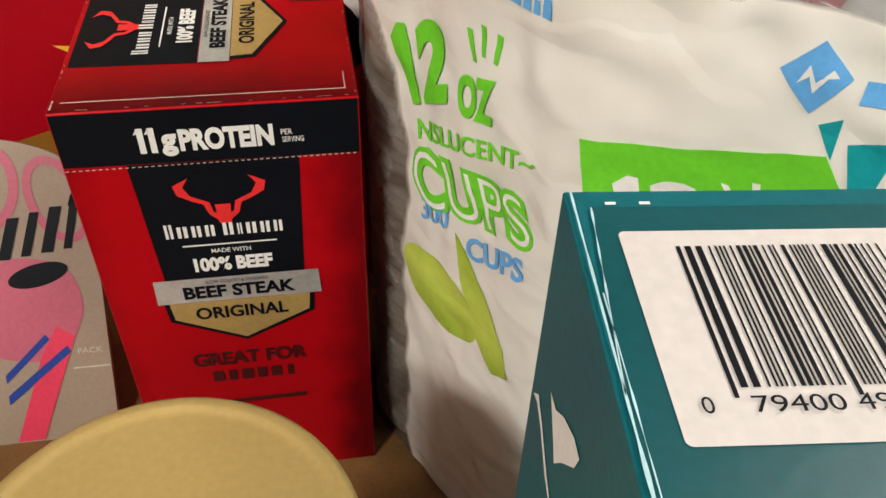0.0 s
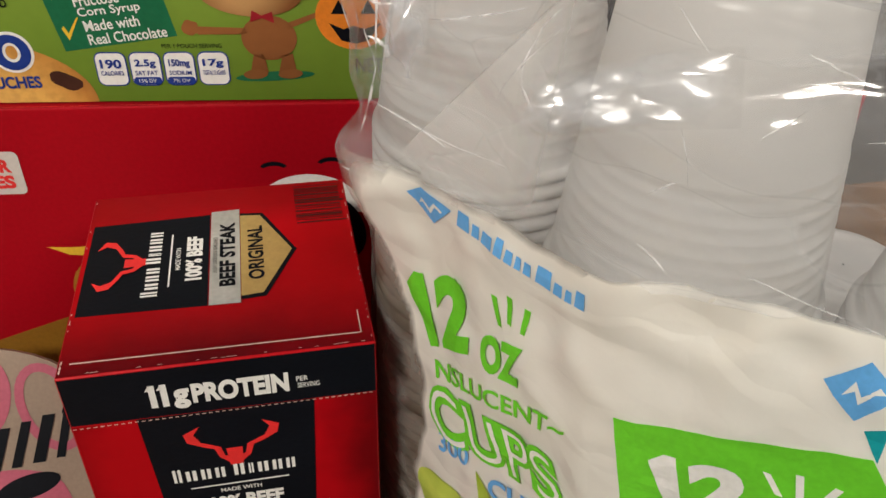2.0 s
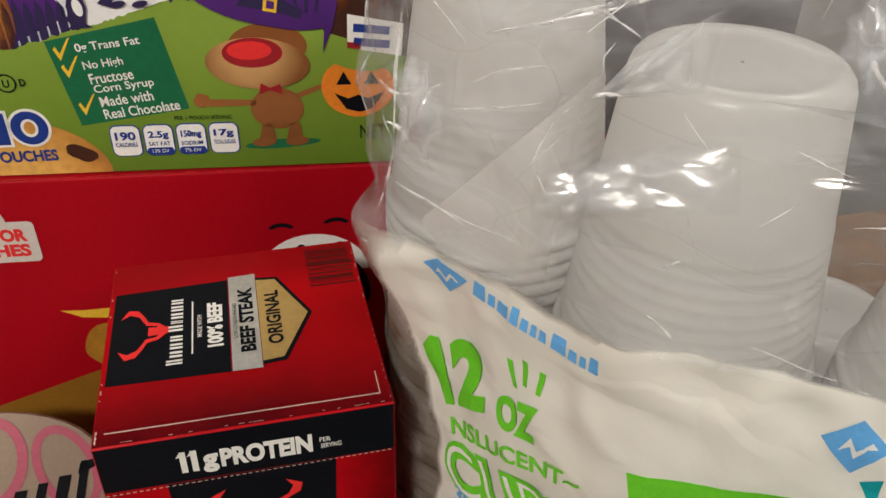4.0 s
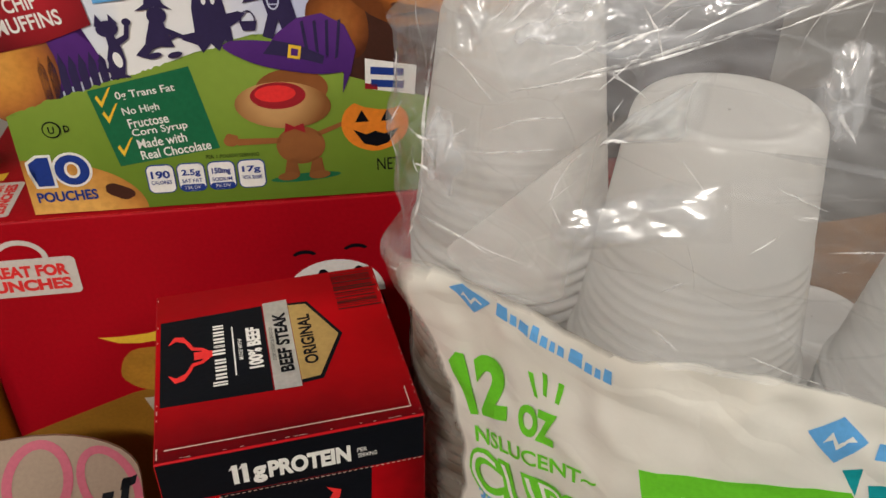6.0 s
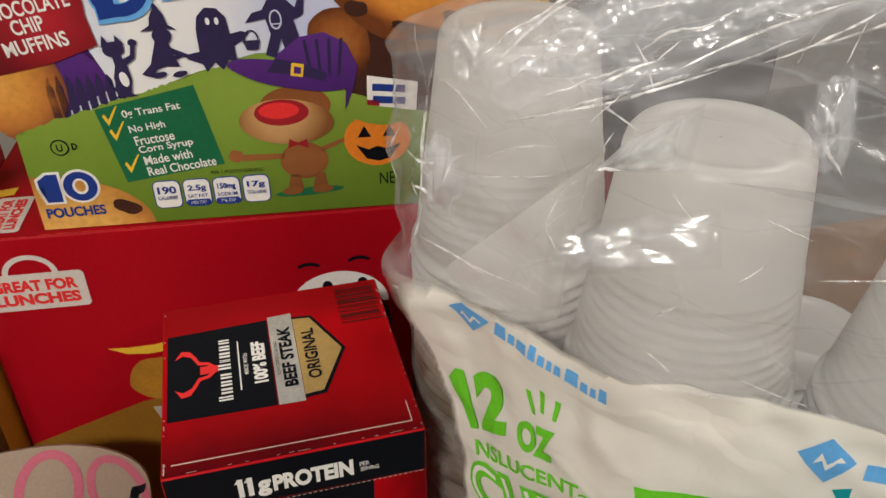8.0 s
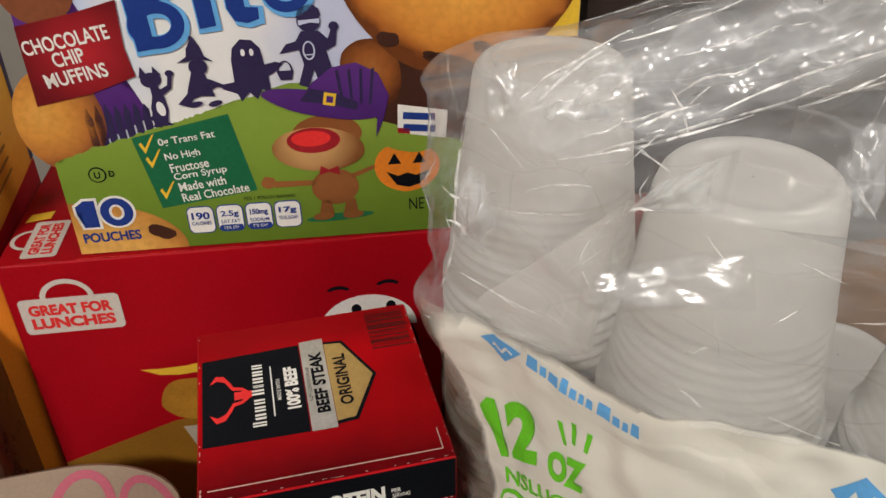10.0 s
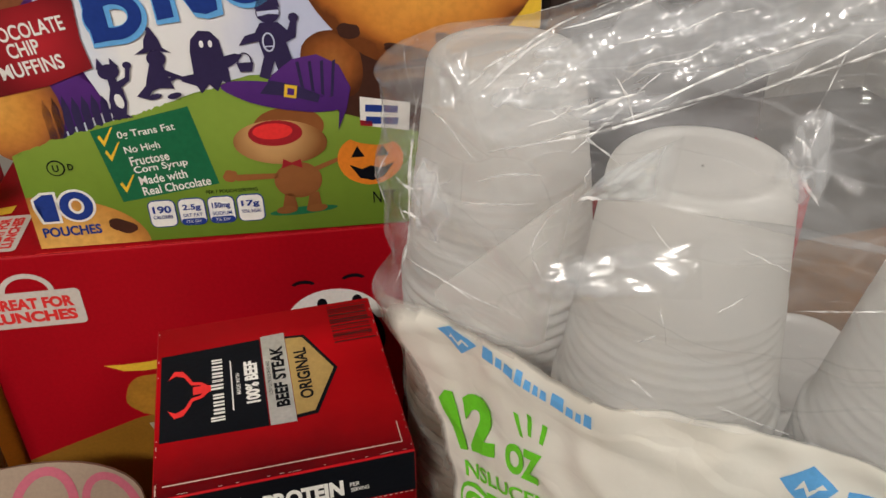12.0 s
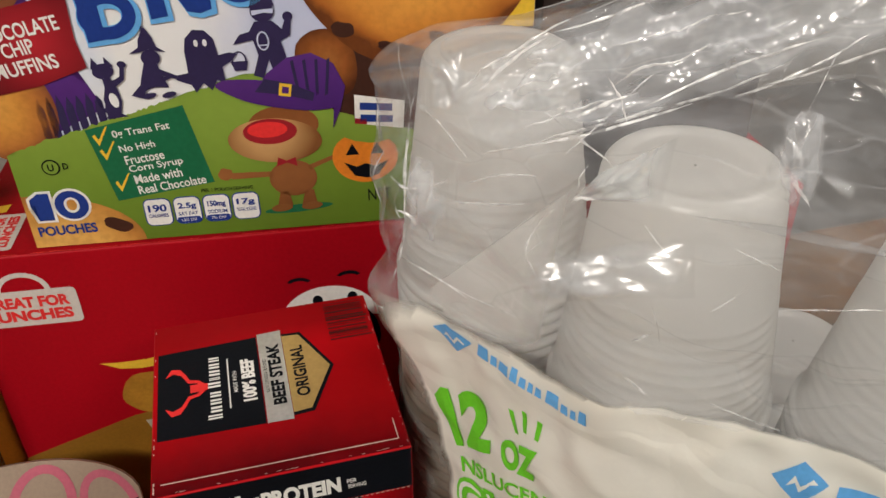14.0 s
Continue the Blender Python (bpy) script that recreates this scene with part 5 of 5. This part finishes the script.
        lay_print("lettering", quad_map([(0.40 + 0.60 * x, y) for x, y in v2], *quad), t2, mat, 5, base_part)
    twelve(((1.36, 4.0), (2.14, 4.42), (2.10, 5.46), (0.98, 4.95)), LIME)
    for x, y, q in ((2.46, 5.50, -0.10), (2.68, 5.62, -0.02), (2.94, 5.62, 0.05)):
        flat("green_dash", [(x - 0.03, y), (x + 0.05, y), (x + 0.06 - q, y - 0.34), (x - q, y - 0.34)], LIME)
    word("OZ", ((2.36, 4.40), (2.95, 4.52), (2.96, 5.12), (2.32, 4.92)), LIME, bold=0.05)
    word("NSLUCENT~", ((1.60, 3.64), (3.62, 4.30), (3.60, 4.54), (1.54, 3.90)), LIME, bold=0.02)
    word("CUPS", ((1.64, 2.66), (3.80, 3.26), (3.52, 3.94), (1.40, 3.54)), LIME, bold=0.07)
    word("CUPS", ((1.71, 2.73), (3.74, 3.32), (3.48, 3.88), (1.46, 3.48)), WHITE_INK, 7, bold=-0.012, name="lettering_core")
    word("300", ((1.74, 2.48), (2.28, 2.62), (2.26, 2.94), (1.72, 2.84)), SKY_INK, bold=0.02)
    word("CUPS", ((2.62, 2.36), (3.66, 2.72), (3.64, 3.10), (2.60, 2.74)), SKY_INK, bold=0.03)
    flat("lime_print", oval(2.1, 1.35, 0.85, 0.52, 32, -22, 0.06, 2), LIME_FRUIT)
    flat("lime_print", [(2.40, 2.66), (2.70, 2.3), (3.1, 1.9), (3.5, 1.4), (3.6, 0.9), (3.3, 0.75), (2.9, 1.2), (2.5, 1.9)], LIME_FRUIT, 4)
    # broad side: the green panel
    panel = flat("green_panel", [(4.08, 4.98), (5.0, 5.20), (6.22, 5.55), (6.55, 5.10), (6.7, 2.8), (6.6, 1.6), (4.95, 1.5), (4.76, 2.4), (4.35, 3.8)], LIME)
    twelve(((4.62, 4.05), (5.54, 4.27), (5.36, 4.92), (4.46, 4.70)), WHITE_INK, panel)
    for x0, y0, x1, y1 in ((5.50, 4.98, 5.66, 4.76), (5.76, 5.08, 5.84, 4.76), (6.09, 5.08, 6.0, 4.78)):
        flat("white_dash", [(x0 - 0.03, y0), (x0 + 0.04, y0), (x1 + 0.04, y1), (x1 - 0.03, y1)], WHITE_INK, 5)
    word("OZ", ((5.64, 4.18), (6.40, 4.36), (6.40, 4.66), (5.60, 4.46)), WHITE_INK, bold=0.05, base_part=panel)
    word("~TRANSLUCENT~", ((4.50, 3.62), (6.46, 4.16), (6.44, 4.30), (4.46, 3.78)), WHITE_INK, bold=0.01, base_part=panel)
    word("CUPS", ((4.86, 2.90), (6.50, 3.34), (6.44, 3.92), (4.66, 3.50)), WHITE_INK, bold=0.06)
    word("CUPS", ((4.90, 2.96), (6.46, 3.38), (6.40, 3.87), (4.71, 3.46)), LIME, 7, bold=-0.012, name="lettering_core")
    flat("brand_mark", [(5.64, 6.21), (5.91, 6.54), (6.20, 6.27), (5.97, 5.88)], SKY_INK)
    flat("brand_mark_stroke", [(5.80, 6.14), (5.86, 6.32), (5.94, 6.18), (6.04, 6.32), (6.10, 6.26), (6.02, 6.24), (5.94, 6.08), (5.88, 6.22)], WHITE_INK, 4)
    for a, b in ((6.30, 7.1), (7.18, 7.9)):
        flat("brand_bar", [(a, 6.08), (b, 6.16), (b, 6.36), (a, 6.28)], SKY_INK)
    flat("teal_cup_print", [(6.07, 5.80), (6.24, 5.92), (6.26, 5.52)], TEAL_INK)
    flat("teal_cup_print", [(6.34, 5.7), (6.72, 5.85), (6.66, 5.2), (6.52, 5.15)], TEAL_INK)

    # the clear top of the bag, gathered up towards the back
    G = np.array([6.0, -0.2])
    n, m = 420, 150
    v, t = [], []
    for j in range(m + 1):
        h = j / m
        for i in range(n):
            s = ROUND * i / n
            p, nn = on_line(s)
            if h < 0.55:
                k = h / 0.55
                z = brim(s) - 0.12 + (9.35 - brim(s)) * k
                out = 0.02 + 0.24 * math.sin(math.pi * min(1, k * 0.66)) * (0.6 + 0.6 * noise.noise(Vector((s * 0.7, k, 3))))
                q = p + nn * (out + pinch(s, z))
            else:
                k = (h - 0.55) / 0.45
                q = p + nn * (0.21 * (1 - k)) + (G - p) * (k ** 1.15) * 0.985
                z = 9.23 + 0.12 * k + 2.4 * k ** 2.2 + 0.25 * math.sin(math.pi * k)
            a = 2 * math.pi * s / ROUND
            c = Vector((q[0], q[1], z))
            g = min(1.0, h * 6)
            amp = g * (0.07 * crumple(c.x + c.y * 0.6, c.z, 0.45, 3) + 0.03 * noise.noise(c * 0.9))
            if h < 0.55:
                q = q + nn * amp
            else:
                z += amp * (1.0 + 0.8 * k)
            v.append(at(q[0], q[1], z) - base)
    for j in range(m):
        for i in range(n):
            t.append((j * n + i, j * n + (i + 1) % n, (j + 1) * n + (i + 1) % n, (j + 1) * n + i))
    piece("clear_top", mesh_from("clear_top", v, t, FILM, True), ob, "clear creased shiny plastic film").visible_shadow = False

    # sharp pinched creases on the film: thin ridges from point to point of its skin
    rnd = random.Random(12)

    def ridge(a, b, wide):
        steps = 40
        bend = rnd.uniform(-2, 2)
        cv, ct = [], []
        side = None
        for k in range(steps + 1):
            u = k / steps
            fi = a[0] + (b[0] - a[0]) * u + bend * math.sin(math.pi * u)
            fj = max(1.0, min(m - 2.0, a[1] + (b[1] - a[1]) * u))
            i, j = math.floor(fi), math.floor(fj)
            p0, p1 = v[j * n + i % n], v[j * n + (i + 1) % n]
            p2, p3 = v[(j + 1) * n + i % n], v[(j + 1) * n + (i + 1) % n]
            p = p0.lerp(p1, fi - i).lerp(p2.lerp(p3, fi - i), fj - j)
            nor = (p1 - p0).cross(p2 - p0).normalized()
            if side is None:
                side = (v[int(b[1]) * n + int(b[0]) % n] - v[int(a[1]) * n + int(a[0]) % n]).cross(nor).normalized()
            w = wide * math.sin(math.pi * (0.04 + 0.92 * u)) * (1 + 0.5 * noise.noise(Vector((k * 0.5, a[0], 0))))
            cv.extend((p + side * w, p + nor * (w * 1.5 + 0.0002), p - side * w))
        for k in range(steps):
            o = 3 * k
            ct.extend(((o, o + 1, o + 4, o + 3), (o + 1, o + 2, o + 5, o + 4)))
        piece("film_crease", mesh_from("film_crease", cv, ct, FILM_CREASE, True), ob).visible_shadow = False
    for _ in range(60):
        i0, j0 = rnd.randrange(n), rnd.randrange(8, 140)
        di, dj = rnd.randint(-22, 22), rnd.choice((-1, 1)) * rnd.randint(2, 30)
        ridge((i0, j0), (i0 + di, max(2, min(m - 3, j0 + dj))), 0.00013 * rnd.uniform(0.5, 1.8))

    # a doubled fold of the film that runs across the stacks, up to where the bag is gathered
    def bow(p0, p1, p2, k):
        return Vector(p0) * (1 - k) ** 2 + Vector(p1) * 2 * k * (1 - k) + Vector(p2) * k ** 2
    v, t = [], []
    nu, nv = 220, 60
    for i in range(nu + 1):
        k = i / nu
        lo = bow((0.71, -0.79, 9.17), (2.60, -1.46, 9.62), (5.2, -2.40, 10.75), k)
        hi = bow((0.45, -0.62, 9.85), (1.3, -0.95, 10.75), (4.6, -2.0, 11.75), k)
        for j in range(nv + 1):
            q = lo.lerp(hi, j / nv)
            c = Vector((k * 1.6 + j / nv * 0.5, j / nv * 2.6, 4.0))
            edge = math.sin(math.pi * j / nv) ** 0.5
            q = q + Vector((-0.35, -0.5, 0.75)) * (edge * (0.10 + 0.10 * crumple(k * 4.5, j / nv * 1.2 - k * 0.3, 1.1, 5) + 0.03 * crumple(k * 4.5, j / nv * 1.2, 4.0, 8)) + 0.02 * noise.noise(c * 9))
            v.append(at(*q) - base)
    for i in range(nu):
        for j in range(nv):
            n0 = i * (nv + 1) + j
            t.append((n0, n0 + nv + 1, n0 + nv + 2, n0 + 1))
    fold = mesh_from("film_fold", v, t, FILM_FOLD, True)
    body = fold.attributes.new("body", "FLOAT", "POINT")
    for i in range(nu + 1):
        for j in range(nv + 1):
            ragged = 0.5 + 0.9 * noise.noise(Vector((i * 0.05, j * 0.16, 1.5)))
            body.data[i * (nv + 1) + j].value = max(0.0, min(1.0, math.sin(math.pi * j / nv) * 3.0 * min(1.0, i / nu * 2.6 + 0.1) * max(0.35, ragged)))
    piece("film_fold", fold, ob, "crumpled doubled fold of clear film").visible_shadow = False

    # rolled and pinched lines that run along the fold
    def roll(row, k0, k1, wide):
        cv, ct = [], []
        i0, i1 = int(k0 * nu), int(k1 * nu)
        for i in range(i0, i1 + 1):
            u = (i - i0) / (i1 - i0)
            jj = max(0.0, min(nv - 1.0, row * nv + 1.5 * noise.noise(Vector((i * 0.04, row * 9, 2.5))) + 6 * (u - 0.5) * math.sin(row * 40)))
            j = int(jj)
            p = v[i * (nv + 1) + j].lerp(v[i * (nv + 1) + j + 1], jj - j)
            up = (v[i * (nv + 1) + min(nv, j + 3)] - v[i * (nv + 1) + max(0, j - 3)]).normalized()
            nor = Vector((-0.3, -0.75, 0.6)).normalized()
            w = 0.9 * wide * K * math.sin(math.pi * (0.05 + 0.9 * u)) ** 0.6 * (1 + 0.5 * noise.noise(Vector((i * 0.13, row * 7, 0))))
            for a in range(7):
                th = math.pi * a / 6
                cv.append(p + up * (w * math.cos(th)) + nor * (w * 0.8 * math.sin(th)))
        for i in range(i1 - i0):
            for a in range(6):
                o = i * 7 + a
                ct.append((o, o + 1, o + 8, o + 7))
        piece("film_crease", mesh_from("film_crease", cv, ct, FILM_CREASE, True), ob).visible_shadow = False
    for row, k0, k1, wide in ((0.02, 0.0, 0.62, 0.026), (0.03, 0.55, 1.0, 0.02), (0.20, 0.12, 0.35, 0.018), (0.38, 0.35, 0.60, 0.016), (0.62, 0.40, 0.66, 0.014), (0.97, 0.0, 0.5, 0.018)):
        roll(row, k0, k1, wide)

    # loose flaps and blisters where the film lies on the nearest stack
    def flap(bl, br, tr, tl, puff, ripple, seed, film=FILM_FOLD, straight=False):
        nu, nv = 60, 36
        c = [Vector(p) for p in (bl, br, tr, tl)]
        nor = (c[1] - c[0]).cross(c[3] - c[0]).normalized()
        if nor.y > 0:
            nor = -nor
        v, t = [], []
        for i in range(nu + 1):
            for j in range(nv + 1):
                x, y = i / nu, j / nv
                q = c[0].lerp(c[1], x).lerp(c[3].lerp(c[2], x), y)
                k = math.sin(math.pi * x) ** 0.7 * math.sin(math.pi * y) ** 0.7
                r = crumple(x * 1.4, y * 0.9, 1.2, seed)
                q = q + nor * (k * (puff + ripple * r) - 0.05 * (1 - k))
                v.append(at(*q) - base)
        for i in range(nu):
            for j in range(nv):
                o = i * (nv + 1) + j
                t.append((o, o + nv + 1, o + nv + 2, o + 1))
        me = mesh_from("film_flap", v, t, film, True)
        body = me.attributes.new("body", "FLOAT", "POINT")
        for i in range(nu + 1):
            for j in range(nv + 1):
                x, y = i / nu * 2 - 1, j / nv * 2 - 1
                rim = 1 - math.hypot(x, y) + 0.5 * noise.noise(Vector((x * 2.2, y * 2.2, seed + 11)))
                if straight:
                    # sharp along the folded side
                    rim = 0.40 * min(1.0, (1 - y) * 20) * min(1.0, (1 - x) * 1.8) * min(1.0, (1 + y) * 3 + 0.2)
                body.data[i * (nv + 1) + j].value = max(0.0, min(1.0, rim * 2.6))
        piece("film_flap", me, ob).visible_shadow = False
    flap((1.10, -1.45, 7.66), (2.42, -2.43, 8.12), (2.50, -2.08, 8.68), (1.28, -1.28, 8.12), 0.06, 0.05, 1, FILM_GLINT)
    flap((0.98, -1.40, 7.62), (1.80, -2.02, 7.92), (1.88, -1.74, 8.36), (1.10, -1.16, 8.06), 0.02, 0.04, 2, FILM_GLINT)
    flap((1.63, -1.00, 8.56), (2.15, -1.96, 8.98), (2.20, -1.97, 9.70), (1.80, -1.28, 9.02), 0.03, 0.09, 5, FILM_BLUISH, True)
    flap((0.15, 0.75, 7.3), (0.62, 0.30, 7.3), (0.62, 0.30, 8.4), (0.15, 0.75, 8.5), 0.06, 0.10, 14)
    flap((0.45, 0.50, 9.1), (0.80, 0.25, 9.1), (0.85, 0.35, 9.85), (0.50, 0.60, 9.8), 0.05, 0.08, 21, FILM_GLINT)
    flap((2.95, -2.35, 9.3), (3.35, -2.62, 9.0), (3.55, -2.50, 9.9), (3.05, -2.30, 10.1), 0.08, 0.1, 27, FILM_FOLD)
    flap((0.44, 0.55, 6.10), (1.46, -1.25, 6.45), (1.62, -1.55, 9.25), (0.26, 0.92, 6.10), 0.0, 0.01, 33, FILM_VEIL, True)

    # long sharp lines where the film is drawn tight from point to point
    def taut(p0, p1, wide, sag=0.0):
        a, c = Vector(p0), Vector(p1)
        across = (c - a).cross(Vector((-0.5, -0.7, 0.5))).normalized()
        cv, ct = [], []
        steps = 24
        for k in range(steps + 1):
            u = k / steps
            q = a.lerp(c, u) + across * (sag * math.sin(math.pi * u) + 0.012 * noise.noise(Vector((u * 5, p0[0] * 9, p0[2]))))
            w = wide * math.sin(math.pi * (0.03 + 0.94 * u)) * (1 + 0.7 * noise.noise(Vector((u * 11, p0[2] * 7, 3.0))))
            for off, out in ((-w, 0.0), (0.0, w * 0.9), (w, 0.0)):
                cv.append(at(*(q + across * off + Vector((-0.4, -0.7, 0.55)) * out)) - base)
        for k in range(steps):
            o = 3 * k
            ct.extend(((o, o + 1, o + 4, o + 3), (o + 1, o + 2, o + 5, o + 4)))
        piece("film_crease", mesh_from("film_crease", cv, ct, FILM_CREASE, True), ob).visible_shadow = False
    # over the further stack
    taut((0.79, 0.0, 8.38), (1.29, -0.92, 8.88), 0.014, -0.05)
    taut((0.60, 0.34, 7.97), (1.25, -0.84, 8.50), 0.012, 0.02)
    taut((1.28, -0.90, 9.64), (1.74, -1.74, 9.36), 0.013)
    taut((1.30, -0.92, 8.23), (1.34, -1.00, 7.58), 0.016, 0.12)
    taut((1.43, -1.18, 8.61), (1.30, -0.93, 8.19), 0.012, 0.05)
    taut((0.40, 0.56, 8.10), (0.62, 0.30, 8.30), 0.015, 0.03)
    # along and across the doubled fold
    taut((0.95, -1.00, 9.30), (2.55, -1.60, 9.85), 0.018, 0.05)
    taut((1.40, -1.22, 9.58), (2.05, -1.45, 9.95), 0.020, -0.04)
    taut((2.0, -1.42, 9.60), (1.75, -1.32, 10.12), 0.012, 0.03)
    taut((2.1, -1.48, 9.80), (3.60, -2.0, 10.55), 0.016, -0.06)
    taut((0.62, -0.72, 9.78), (1.30, -1.08, 10.50), 0.018, -0.05)
    taut((1.30, -1.08, 10.50), (2.30, -1.50, 10.95), 0.016, 0.03)
    taut((2.9, -1.75, 9.92), (3.9, -2.15, 10.60), 0.014, 0.05)
    # down the side of the bag
    taut((0.30, 0.58, 9.27), (0.16, 0.68, 7.45), 0.020, 0.05)
    taut((0.16, 0.68, 7.45), (-0.03, 0.84, 6.49), 0.016, -0.03)
    taut((0.03, 0.80, 8.16), (0.33, 0.55, 8.08), 0.018, 0.06)
    taut((0.07, 0.75, 7.68), (0.29, 0.58, 7.53), 0.022, -0.05)
    taut((-0.24, 1.0, 6.06), (0.29, 0.58, 6.06), 0.016, 0.03)
    # beside and below the top of the nearest stack
    taut((3.01, -2.36, 9.74), (3.33, -2.62, 9.14), 0.024, 0.02)
    taut((3.05, -2.40, 9.80), (3.22, -2.52, 9.45), 0.018, -0.05)
    taut((3.13, -2.90, 8.19), (3.80, -3.40, 8.41), 0.010)
    taut((2.68, -2.56, 8.74), (3.05, -2.84, 8.60), 0.008)
    taut((1.99, -2.06, 7.37), (2.16, -2.20, 7.55), 0.010)
    taut((1.98, -2.06, 6.88), (2.23, -2.24, 6.64), 0.012)
    taut((1.57, -1.16, 8.66), (1.80, -1.30, 8.72), 0.022, -0.03)
    return ob


bag()

# ---- fittings assumed for the main lamp and the two added ones, out of view ----
GLOW, glow_nodes, glow_bsdf = nodes_of("lamp_diffuser")
glow_bsdf.inputs["Base Color"].default_value = (0.9, 0.88, 0.84, 1)
glow_bsdf.inputs["Emission Color"].default_value = (1.0, 0.93, 0.84, 1)
glow_bsdf.inputs["Emission Strength"].default_value = 2.0
for lx, ly, _ in LAMPS:
    lamp = thing("assumed_ceiling_light", pose(lx, ly, 1.75), "flat white rectangular ceiling light, switched on, assumed and out of view", "ceiling light", "ceiling lights")
    part("frame", slab(-0.28, -0.21, -0.045, 0.28, 0.21, 0.0, 0.006), WHITE_INK, lamp)
    part("diffuser", slab(-0.25, -0.18, -0.052, 0.25, 0.18, -0.0455, 0.002), GLOW, lamp)
